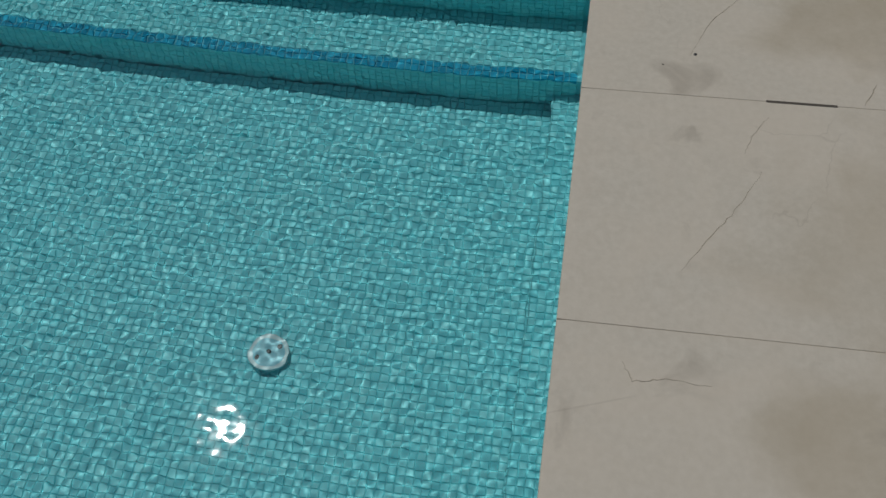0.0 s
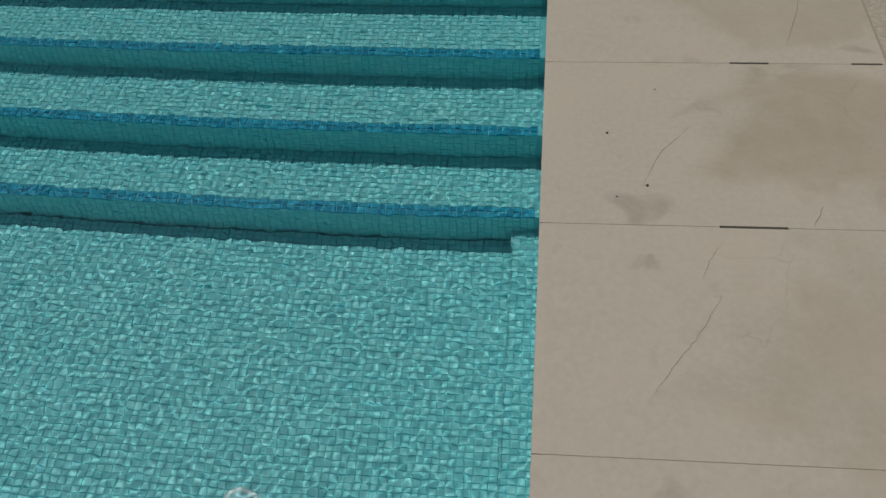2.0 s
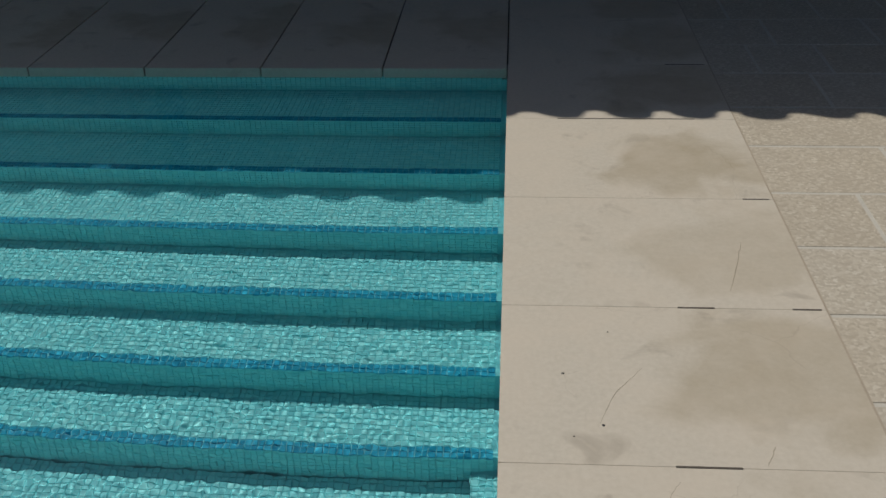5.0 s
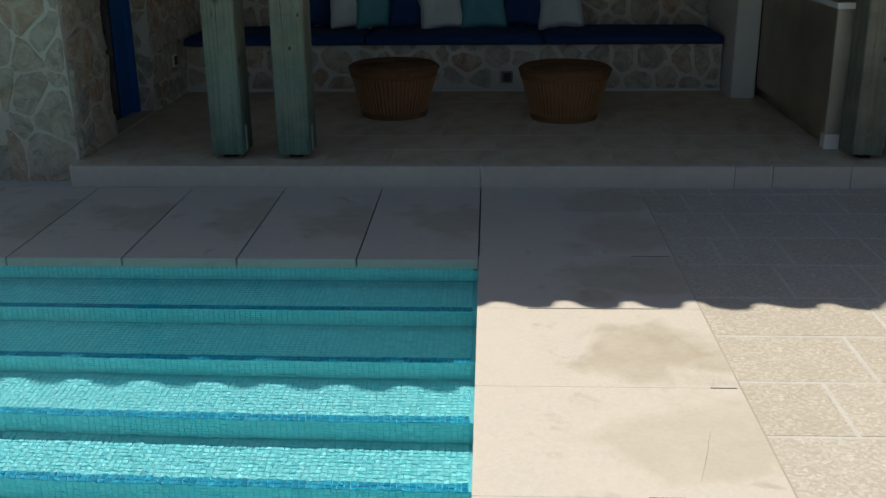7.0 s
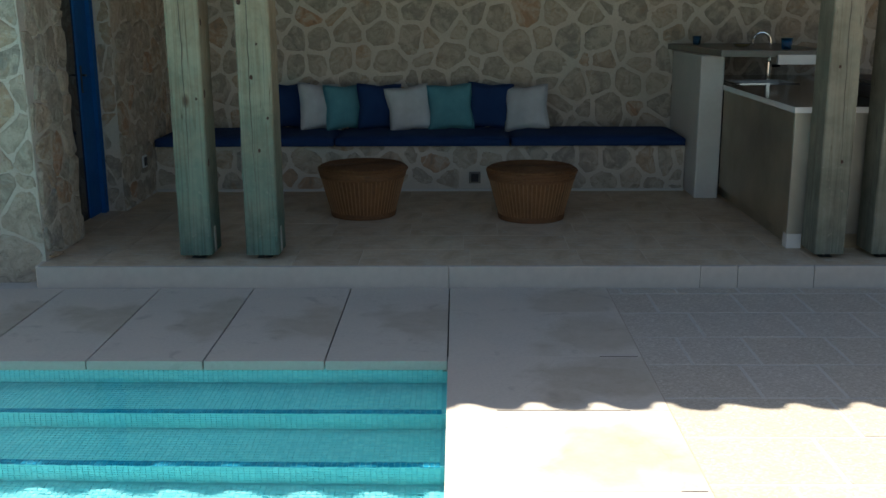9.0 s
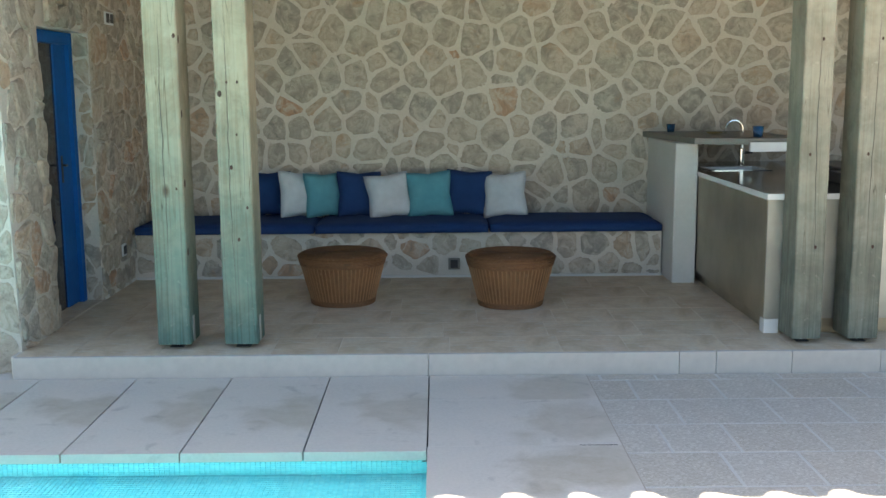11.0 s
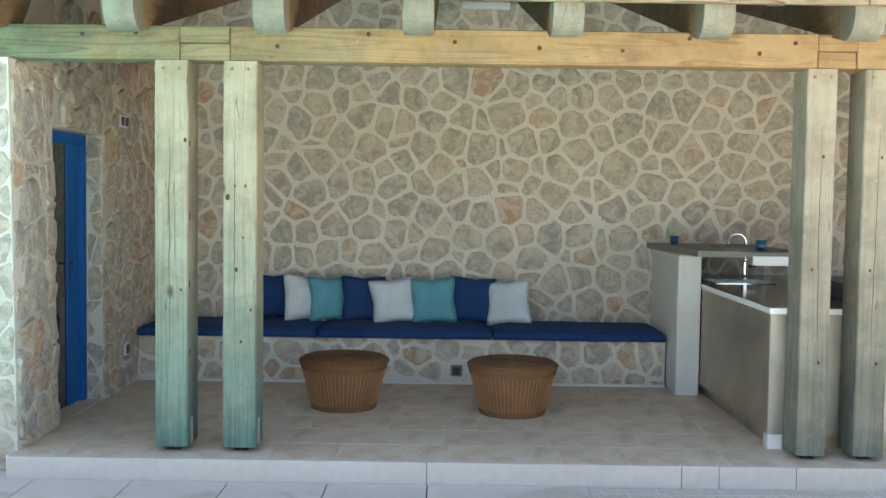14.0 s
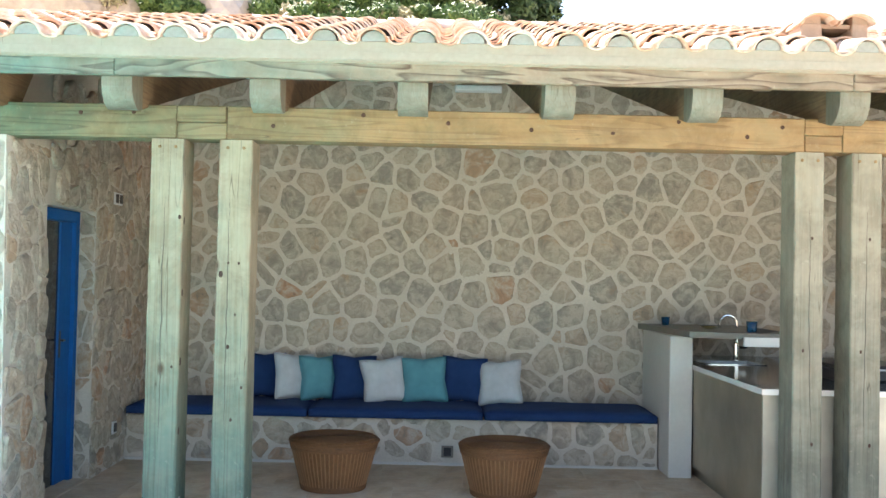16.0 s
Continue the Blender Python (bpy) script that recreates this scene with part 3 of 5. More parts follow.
def stone_cells(width, height, cell, mortar_gap, seed, aspect=1.0, holes=()):
    """Rounded irregular cells that fill a wall of that size: outlines round their centres."""
    rng = random.Random(seed)
    nx, ny = max(1, round(width / (cell * aspect))), max(1, round(height / cell))
    dx, dy = width / nx, height / ny
    pts = {}
    for j in range(-1, ny + 1):
        for i in range(-1, nx + 2):
            s = 0.5 if j % 2 else 0.0
            pts[i, j] = ((i + s + rng.uniform(-0.38, 0.38)) * dx, (j + 0.5 + rng.uniform(-0.38, 0.38)) * dy, rng.uniform(-0.30, 0.30) * cell * cell)
    made = []
    for (i, j), (cx, cy, w) in pts.items():
        if not (-0.3 * dx < cx < width + 0.3 * dx and -0.3 * dy < cy < height + 0.3 * dy):
            continue
        poly = [(-0.0, -0.0), (width, 0.0), (width, height), (0.0, height)]
        for (a, b), (qx, qy, wq) in pts.items():
            if (a, b) == (i, j) or abs(a - i) > 3 or abs(b - j) > 3:
                continue
            ux, uy = qx - cx, qy - cy
            d = math.hypot(ux, uy)
            ux, uy = ux / d, uy / d
            lim = d / 2 + (w - wq) / (2 * d) - mortar_gap / 2
            new_poly = []
            for m in range(len(poly)):
                p, q = poly[m], poly[(m + 1) % len(poly)]
                sp = (p[0] - cx) * ux + (p[1] - cy) * uy - lim
                sq = (q[0] - cx) * ux + (q[1] - cy) * uy - lim
                if sp <= 0:
                    new_poly.append(p)
                if sp * sq < 0:
                    t = sp / (sp - sq)
                    new_poly.append((p[0] + (q[0] - p[0]) * t, p[1] + (q[1] - p[1]) * t))
            poly = new_poly
            if len(poly) < 3:
                break
        if len(poly) < 3:
            continue
        area = 0.5 * abs(sum(poly[m][0] * poly[(m + 1) % len(poly)][1] - poly[(m + 1) % len(poly)][0] * poly[m][1] for m in range(len(poly))))
        if area < 0.25 * cell * cell * 0.4:
            continue
        gx, gy = sum(p[0] for p in poly) / len(poly), sum(p[1] for p in poly) / len(poly)
        if any(a - 0.02 < gx < b + 0.02 and c - 0.02 < gy < d + 0.02 for a, b, c, d in holes):
            continue
        for _ in range(2):
            cut = []
            for m in range(len(poly)):
                p, q = poly[m], poly[(m + 1) % len(poly)]
                if math.hypot(p[0] - q[0], p[1] - q[1]) < 0.012:
                    cut.append(((p[0] + q[0]) / 2, (p[1] + q[1]) / 2))
                    continue
                f = 0.17
                cut.append((p[0] + (q[0] - p[0]) * f, p[1] + (q[1] - p[1]) * f))
                cut.append((p[0] + (q[0] - p[0]) * (1 - f), p[1] + (q[1] - p[1]) * (1 - f)))
            poly = cut
        poly = [(px + rng.uniform(-1, 1) * 0.008, py + rng.uniform(-1, 1) * 0.008) for px, py in poly]
        # keep out of openings
        safe = []
        for px, py in poly:
            for a, b, c, d in holes:
                if a < px < b and c < py < d:
                    px = a if gx < a else b if gx > b else px
                    py = c if gy < c else d if gy > d else py
            safe.append((px, py))
        made.append((gx, gy, safe))
    return made


def stone_piece(gx, gy, outline, proud, rng, rough):
    """One field stone, its face towards +z of its own frame."""
    n = len(outline)
    tx, ty = rng.uniform(-1, 1) * rough, rng.uniform(-1, 1) * rough
    verts, faces = [], []
    for scale, h in ((1.0, -0.02), (1.0, 0.35 * proud), (0.90, 0.9 * proud), (0.52, proud)):
        for px, py in outline:
            x, y = (px - gx) * scale, (py - gy) * scale
            bump = rng.uniform(-1, 1) * 0.22 * proud if h > 0 else 0
            verts.append((x, y, h + bump + (tx * x + ty * y if h > 0 else 0)))
    verts.append((0, 0, proud * rng.uniform(0.8, 1.3)))
    for r in range(3):
        for m in range(n):
            faces.append((r * n + m, r * n + (m + 1) % n, (r + 1) * n + (m + 1) % n, (r + 1) * n + m))
    for m in range(n):
        faces.append((3 * n + m, 3 * n + (m + 1) % n, 4 * n))
    return verts, faces


def masonry(parent, frame_m, width, height, cell, gap, proud, seed, aspect=1.0, holes=(), rough=0.05, limit=300):
    """Field stones over a wall's face; frame_m carries the wall's own (across, up, out) into the world."""
    rng = random.Random(seed)
    joined_v, joined_f = [], []
    cells = stone_cells(width, height, cell, gap, seed, aspect, holes)
    for count, (gx, gy, outline) in enumerate(cells):
        v, f = stone_piece(gx, gy, outline, proud * rng.uniform(0.6, 1.35), rng, rough)
        m = frame_m @ Matrix.Translation((gx, gy, 0))
        if count < limit:
            ob = raw("stone", v, f, RUBBLE, parent, smooth=False)
            ob.matrix_local = parent.matrix_world.inverted() @ m
        else:
            b = len(joined_v)
            joined_v += [tuple(m @ Vector(p)) for p in v]
            joined_f += [tuple(b + q for q in face) for face in f]
    if joined_v:
        tagged(raw("stones", joined_v, joined_f, RUBBLE, parent, "beige field stones set in mortar"), kind="stuff")


def wall_frame(origin, across, up, outward):
    m = Matrix((across, up, outward)).transposed().to_4x4()
    m.translation = origin
    return m


ROOF_S = 0.27         # fall of the roof
EAVE_Y, EAVE_Z = 6.16, 3.02
RIDGE_Y = 10.05


def roof_z(y):
    return EAVE_Z + ROOF_S * (y - EAVE_Y)


RIGHT = 5.4
wall_back = tagged(part("wall_back", prism([(YBACK, -0.1), (YBACK + 0.45, -0.1), (YBACK + 0.45, roof_z(YBACK) - 0.05), (YBACK, roof_z(YBACK) - 0.13)], 0, -3.2, RIGHT + 0.4), MORTAR),
                   "rubble stone back wall with wide pale mortar joints", "wall", kind="structure")
DOOR = (7.25, 8.16, 2.19)
bm = bmesh.new()
wx0, wx1 = WLEFT - 0.45, WLEFT
block(wx0, wx1, 6.57, DOOR[0], -0.1, 2.575, bm=bm)
block(wx0, wx1, DOOR[1], YBACK + 0.002, -0.1, 2.575, bm=bm)
block(wx0, wx1, DOOR[0], DOOR[1], DOOR[2], 2.575, bm=bm)
prism([(6.80, 2.575), (YBACK, 2.575), (YBACK, roof_z(YBACK) - 0.13), (6.80, roof_z(6.8) - 0.13)], 0, wx0, wx1, bm=bm)
LEAN = -0.0157        # the end of the side wall leans back a little
for v in bm.verts:
    if v.co.x > wx1 - 0.001 and v.co.y < DOOR[0] + 0.001:
        v.co.x += LEAN * (v.co.z - PLAT)
wall_left = tagged(part("wall_left", bm, MORTAR), "rough added side wall of rubble stone, out of view, closing the terrace with a doorway", "wall", kind="structure")
# unseen wall, added to close the terrace on the right
wall_right = tagged(part("wall_right", prism([(6.57, -0.1), (YBACK, -0.1), (YBACK, roof_z(YBACK) - 0.13), (6.57, roof_z(6.57) - 0.25)], 0, RIGHT, RIGHT + 0.4), MORTAR),
                    "added side wall of rubble stone, out of view, closing the terrace", "wall", kind="structure")
store = tagged(part("wall_store", block(-7.0, wx0 - 0.0, 6.60, 6.95, -0.1, 2.575), MORTAR), "stone front wall beside the terrace", "wall", kind="structure")
room = tagged(part("store_room", block(-5.0, -4.9, 6.95, YBACK, -0.1, 3.6), PLASTER), "plain wall inside the store room", "wall", kind="structure")
bench = tagged(part("wall_bench", block(WLEFT + 0.002, 2.0, YBENCH, YBACK - 0.002, PLAT - 0.01, 0.525, 0.008), MORTAR), "masonry bench faced with field stones", "bench", kind="structure")
bench_foot = tagged(part("baseboard", block(WLEFT + 0.02, 2.0, YBENCH - 0.018, YBENCH - 0.001, PLAT - 0.004, PLAT + 0.02, 0.003), PLASTER), "thin white skirting line under the bench", "skirting", kind="structure")
side_foot = tagged(part("baseboard", block(WLEFT + 0.001, WLEFT + 0.014, DOOR[1] + 0.02, YBENCH - 0.02, PLAT - 0.004, PLAT + 0.022, 0.003), PLASTER), "thin white skirting line under the side wall", "skirting", kind="structure")
half_wall = tagged(part("wall_partition", block(2.012, 2.205, 8.66, YBACK - 0.002, PLAT - 0.01, 1.298, 0.012), PLASTER), "white rendered half-height partition wall", "wall", kind="structure")


# ---- doorway ----
def doorway():
    ob = holder("door_1", (WLEFT - 0.12, 0, PLAT), "blue painted wooden door frame with dark glass, standing ajar", "door", kind="structure")
    y0, y1, h = DOOR[0] + 0.004, DOOR[1] - 0.004, DOOR[2] - PLAT - 0.004
    part("jamb", block(-0.10, 0.0, y1 - 0.075, y1, 0, h, 0.004), BLUE_PAINT, ob)
    part("jamb", block(-0.10, 0.0, y0, y0 + 0.075, 0, h, 0.004), BLUE_PAINT, ob)
    part("head", block(-0.10, 0.0, y0 + 0.075, y1 - 0.075, h - 0.085, h, 0.004), BLUE_PAINT, ob)
    leaf = part("leaf_frame", block(-0.07, -0.03, y1 - 0.31, y1 - 0.076, 0.01, h - 0.09, 0.004), BLUE_PAINT, ob)
    part("pane", block(-0.056, -0.044, y0 + 0.076, y1 - 0.311, 0.01, h - 0.09), DOOR_GLASS, ob, "dark glass pane")
    part("lock_plate", block(-0.0295, -0.024, y1 - 0.30, y1 - 0.27, 0.95, 1.15, 0.002), DARK, leaf, "dark lock plate")
    part("handle", pipe([(-0.026, y1 - 0.285, 1.08), (0.010, y1 - 0.285, 1.08), (0.012, y1 - 0.33, 1.08)], 0.008), DARK, leaf, "dark lever handle")


doorway()
threshold = tagged(part("threshold", block(wx0, WLEFT - 0.001, DOOR[0] + 0.003, DOOR[1] - 0.003, PLAT - 0.02, PLAT + 0.004, 0.004), TERRACE), "stone door threshold", "threshold", kind="structure")


# ---- bench cushions and pillows ----
def cushion(x0, x1):
    ob = holder("seat_cushion", ((x0 + x1) / 2, (YBENCH + YBACK) / 2 - 0.04, 0.525), "long navy blue seat cushion on the stone bench", "cushion", "bench cushions")
    w, d = (x1 - x0) / 2, (YBACK - YBENCH) / 2 + 0.02
    bm = bmesh.new()
    nx, ny = 24, 10
    grid = {}
    for side in (0, 1):
        for i in range(nx + 1):
            for j in range(ny + 1):
                u, v = i / nx * 2 - 1, j / ny * 2 - 1
                edge = max(abs(u) ** 14, abs(v) ** 7)
                z = 0.047 + (1 if side else -1) * (0.047 * (1 - edge * 0.62)) + (0.005 * noise.noise(Vector((u * w * 4 + x0, v * 3, side))) if side else 0)
                x = u * w * (1 - 0.006 * abs(v) ** 6)
                grid[side, i, j] = bm.verts.new((x, v * d, max(0, z) if side else z * 0.2))
    for side in (0, 1):
        for i in range(nx):
            for j in range(ny):
                f = [grid[side, i, j], grid[side, i + 1, j], grid[side, i + 1, j + 1], grid[side, i, j + 1]]
                bm.faces.new(f if side else f[::-1])
    ring = [(i, 0) for i in range(nx)] + [(nx, j) for j in range(ny)] + [(i, ny) for i in range(nx, 0, -1)] + [(0, j) for j in range(ny, 0, -1)]
    for a, b in zip(ring, ring[1:] + ring[:1]):
        bm.faces.new((grid[0, a[0], a[1]], grid[0, b[0], b[1]], grid[1, b[0], b[1]], grid[1, a[0], a[1]]))
    body = part("body", bm, NAVY, ob, smooth=True)
    e = 0.985
    part("piping", pipe([(-w * e, -d - 0.002, 0.066), (0, -d - 0.003, 0.066), (w * e, -d - 0.002, 0.066)], 0.0045, 6), NAVY, body, "navy piped seam")


for a, b in ((WLEFT + 0.03, -1.005), (-0.995, 0.50), (0.51, 1.99)):
    cushion(a, b)


def pillow(x, y, z, size, material, lean, turn, roll, label):
    """A filled square pillow with pinched corners and creases."""
    ob = holder("pillow", (x, y, z), label, "pillow", "pillows on the bench")
    ob.rotation_euler = (radians(-lean), radians(roll), radians(turn))
    n, h = 18, size * 0.95 / 2
    rng = random.Random(int(x * 1000) + 7)
    off = Vector((rng.uniform(0, 50), rng.uniform(0, 50), 0))
    bm = bmesh.new()
    g = {}
    for side in (-1, 1):
        for i in range(n + 1):
            for j in range(n + 1):
                u, v = i / n * 2 - 1, j / n * 2 - 1
                fill = max(0.0, (1 - u * u) * (1 - v * v)) ** 0.42
                pinch = 1 - 0.11 * (1 - abs(u * v)) * (abs(u) ** 4 * (1 - v * v) + abs(v) ** 4 * (1 - u * u))
                crease = 0.010 * noise.noise(Vector((u * 2.2, v * 2.2, side)) + off) + 0.004 * noise.noise(Vector((u * 6, v * 6, side)) + off)
                dep = side * (0.085 * fill + crease * fill)
                if side == 1 and (i in (0, n) or j in (0, n)):
                    g[side, i, j] = g[-1, i, j]
                    continue
                g[side, i, j] = bm.verts.new((u * h * pinch, dep, h + v * h * pinch))
        for i in range(n):
            for j in range(n):
                f = [g[side, i, j], g[side, i + 1, j], g[side, i + 1, j + 1], g[side, i, j + 1]]
                bm.faces.new(f if side == -1 else f[::-1])
    cover = part("cover", bm, material, ob, smooth=True)
    seam = []
    for a in range(41):
        s = a / 40 * 4
        k4, t = int(s) % 4, (s % 1) * 2 - 1
        u, v = ((t, -1), (1, t), (-t, 1), (-1, -t))[k4]
        p = 1 - 0.11 * (1 - abs(u * v)) * (abs(u) ** 4 * (1 - v * v) + abs(v) ** 4 * (1 - u * u))
        seam.append((u * h * p, 0, h + v * h * p))
    part("seam", pipe(seam, 0.0035, 6), material, cover)


Z = 0.612
pillow(-1.49, 9.58, Z, 0.43, NAVY, 12, 2, 0, "navy blue square pillow leaning on the stone wall")
pillow(-0.64, 9.49, Z, 0.43, NAVY, 12, 18, 2, "navy blue square pillow overlapping an aqua one")
pillow(0.33, 9.53, Z, 0.43, NAVY, 11, -4, 3, "navy blue square pillow tucked behind lighter pillows")
pillow(-1.17, 9.47, Z, 0.44, WHITE_CLOTH, 13, 38, 5, "pale grey square pillow turned towards its neighbour")
pillow(-0.94, 9.50, Z, 0.42, AQUA, 12, 30, 1, "aqua square pillow wedged between a pale grey and a navy one")
pillow(-0.345, 9.41, Z, 0.42, WHITE_CLOTH, 15, 14, -6, "pale grey square pillow leaning on a navy pillow")
pillow(0.0, 9.44, Z, 0.43, AQUA, 14, 4, -3, "aqua square pillow overlapping a pale grey one")
pillow(0.675, 9.42, Z, 0.42, WHITE_CLOTH, 18, -12, -6, "pale grey square pillow at the end of the row")


# ---- rattan stools ----
def stool(x, y, turn):
    ob = holder("rattan_stool", (x, y, PLAT), "round brown woven rattan stool tapering to its foot", "stool", "rattan stools")
    ob.rotation_euler = (0, 0, turn)
    r0, r1, h = 0.235, 0.335, 0.375
    part("woven_body", lathe([(r0 - 0.004, 0.004)] + [(r0 + (r1 - r0) * z / h + 0.0012 * (-1) ** i, z) for i, z in enumerate(0.008 + 0.0082 * q for q in range(42))] + [(r1 - 0.022, h - 0.02)], 66), WICKER, ob, "finely woven rattan body", True)
    n = 60
    for i in range(n):
        a = 2 * math.pi * i / n
        z1, z2 = 0.03, h - 0.065
        f1, f2 = r0 + (r1 - r0) * z1 / h, r0 + (r1 - r0) * z2 / h
        pts = [(f1 * math.cos(a), f1 * math.sin(a), z1), ((f1 + f2) / 2 * 1.004 * math.cos(a), (f1 + f2) / 2 * 1.004 * math.sin(a), (z1 + z2) / 2), (f2 * math.cos(a), f2 * math.sin(a), z2)]
        part("cane", pipe(pts, 0.0048, 6), PALE_CANE, ob, "paler upright cane")
    for z0, count, step in ((0.0, 4, 0.010), (h - 0.072, 6, 0.0117)):
        for j in range(count):
            z = z0 + 0.006 + j * step
            r = r0 + (r1 - r0) * z / h + 0.003
            ring = [(r * math.cos(t), r * math.sin(t), z + 0.0012 * math.sin(t * 40)) for t in (2 * math.pi * q / 80 for q in range(81))]
            part("woven_band", pipe(ring, 0.0068, 5), WICKER, ob)
    # coiled top
    coil, turns = [], 21
    for q in range(turns * 44):
        s = q / (turns * 44)
        r = 0.012 + s * (r1 + 0.006 - 0.012)
        t = s * turns * 2 * math.pi
        z = h + 0.012 - 0.026 * max(0, (s - 0.86) / 0.14) ** 2
        coil.append((r * math.cos(t), r * math.sin(t), z))
    part("coiled_top", pipe(coil, 0.0088, 5), WICKER, ob, "coiled rattan top")
    part("seat_disc", lathe([(r1 - 0.03, h - 0.02), (r1 - 0.02, h + 0.006)], 48), WICKER, ob)


stool(-0.672, 8.015, 0.3)
stool(0.607, 7.895, 1.1)


# ---- bar and outdoor kitchen ----
def kitchen():
    ob = holder("kitchen_counter", (0, 0, PLAT), "brushed steel tinted by floor reflection outdoor kitchen counter with white plinth", "counter")
    h = 0.895
    x0, x1, y0, y1 = 2.209, 3.9, 6.865, 9.74
    part("side_panel", block(x0, x0 + 0.025, y0 + 0.021, 8.657, 0.10, h, 0.002), STEEL_FLOOR_TINT, ob, "brushed steel side with the floor's brown reflection in its colour")
    for a, b in ((x0, 2.80), (2.805, 3.35), (3.355, x1)):
        part("front_panel", block(a, b, y0, y0 + 0.02, 0.10, h, 0.003), STEEL_GREY, ob, "grey brushed steel tinted by floor reflection front")
    part("carcass", block(x0 + 0.026, x1, y0 + 0.021, y1, 0.10, h - 0.002), DARK, ob)
    part("plinth", block(x0 + 0.05, x1, y0 + 0.03, y1, 0.0, 0.099), STEEL_FLOOR_TINT, ob, "recessed steel plinth")
    part("corner_foot", block(x0 + 0.005, x0 + 0.10, y0 + 0.006, y0 + 0.10, 0.0, 0.099, 0.003), WHITE_STONE, ob, "white corner foot")
    top = holder("worktop", (0, 0, PLAT + h), "polished stone worktop with a pale edge", "worktop")
    sx0, sx1, sy0, sy1 = 2.33, 2.80, 8.72, 9.12
    a, b, c, d = 2.2, x1, y0 - 0.02, y1
    bm = bmesh.new()
    block(a, b, c, sy0, 0, 0.035, 0.003, 1, bm)
    block(a, b, sy1, d, 0, 0.035, 0.003, 1, bm)
    block(a, sx0, sy0, sy1, 0, 0.035, bm=bm)
    block(sx1, b, sy0, sy1, 0, 0.035, bm=bm)
    part("slab", bm, DARK_STONE, top)
    part("front_edge", block(a - 0.002, b, c - 0.006, c - 0.0005, -0.002, 0.0352, 0.001), WHITE_STONE, top, "white front edge")
    part("side_edge", block(a - 0.006, a - 0.0005, c - 0.006, 8.655, -0.002, 0.0352, 0.001), WHITE_STONE, top, "white side edge")
    sink = holder("sink", ((sx0 + sx1) / 2, (sy0 + sy1) / 2, PLAT + h + 0.035), "stainless steel sink let into the worktop", "sink")
    hw, hd = (sx1 - sx0) / 2 - 0.004, (sy1 - sy0) / 2 - 0.004
    bm = bmesh.new()
    block(-hw, hw, -hd, hd, -0.16, -0.155, bm=bm)
    for q in ((-hw, -hw + 0.01, -hd, hd), (hw - 0.01, hw, -hd, hd), (-hw, hw, -hd, -hd + 0.01), (-hw, hw, hd - 0.01, hd)):
        block(*q, -0.155, 0.0, bm=bm)
    part("bowl", bm, GALV, sink)
    bm = bmesh.new()
    for q in ((-hw - 0.03, -hw, -hd - 0.03, hd + 0.03), (hw, hw + 0.03, -hd - 0.03, hd + 0.03), (-hw, hw, -hd - 0.03, -hd), (-hw, hw, hd, hd + 0.03)):
        block(*q, 0.001, 0.006, bm=bm)
    part("rim", bm, CHROME, sink)
    tap = holder("tap", (2.715, 9.19, PLAT + h + 0.035), "tall chrome swan-neck kitchen tap", "tap")
    part("base", lathe([(0.028, 0), (0.028, 0.012), (0.020, 0.016)], 20), CHROME, tap)
    part("column", lathe([(0.025, 0.012), (0.025, 0.15), (0.016, 0.16), (0.014, 0.19)], 20), CHROME, tap)
    arc = [(0, 0, 0.17), (0, 0, 0.30)] + [(-0.075 + 0.075 * math.cos(t), 0, 0.32 + 0.075 * math.sin(t)) for t in (math.pi * q / 12 for q in range(13))] + [(-0.15, 0, 0.27)]
    part("spout", pipe(arc, 0.013, 12), CHROME, tap)
    part("lever", pipe([(0.015, 0, 0.115), (0.06, 0, 0.115), (0.092, 0, 0.118)], [0.013, 0.012, 0.010], 12), CHROME, tap)
    hob = holder("gas_grill", (3.22, 7.85, PLAT + h + 0.035), "low black gas grill on the worktop", "grill")
    part("body", block(-0.30, 0.30, -0.38, 0.38, 0, 0.085, 0.012), DARK, hob)
    part("lid", block(-0.28, 0.28, -0.34, 0.34, 0.086, 0.11, 0.01), DARK, hob)
    part("lid_handle", pipe([(-0.2, -0.36, 0.08), (-0.2, -0.40, 0.085), (0.2, -0.40, 0.085), (0.2, -0.36, 0.08)], 0.008), GALV, hob)


kitchen()
bar = holder("bar_top", (0, 0, 1.30), "grey concrete bar top on the partition wall", "bar top")
part("slab", worn(prism([(1.96, 9.752), (2.06, 8.90), (2.11, 8.42), (2.50, 8.30), (2.95, 8.30), (2.95, 9.752)], 2, 0.0, 0.048), 0.0), CONCRETE, bar)
part("end_block", block(2.505, 2.95, 8.262, 8.298, -0.055, 0.02, 0.003), WHITE_STONE, bar, "white stone edge block")


def cup(x, y, z, s, label):
    ob = holder("glass_cup", (x, y, z), label, "cup", "blue cups")
    bowl = part("bowl", lathe([(0.026 * s, 0), (0.034 * s, 0.006), (0.040 * s, 0.075 * s), (0.037 * s, 0.075 * s), (0.031 * s, 0.012), (0.004, 0.010)], 24), BLUE_GLASS, ob, smooth=True)
    part("rim", lathe([(0.0402 * s, 0.072 * s), (0.0412 * s, 0.0755 * s), (0.0402 * s, 0.079 * s), (0.0368 * s, 0.079 * s)], 24), BLUE_GLASS, bowl)


cup(2.16, 9.50, 1.349, 0.95, "small dark blue glass cup near the stone wall")
cup(2.635, 8.50, 1.349, 1.12, "blue glass cup on the bar top beside the tap")
dish = holder("dish", (2.42, 9.0, 1.349), "small yellowish dish on the bar top", "dish")
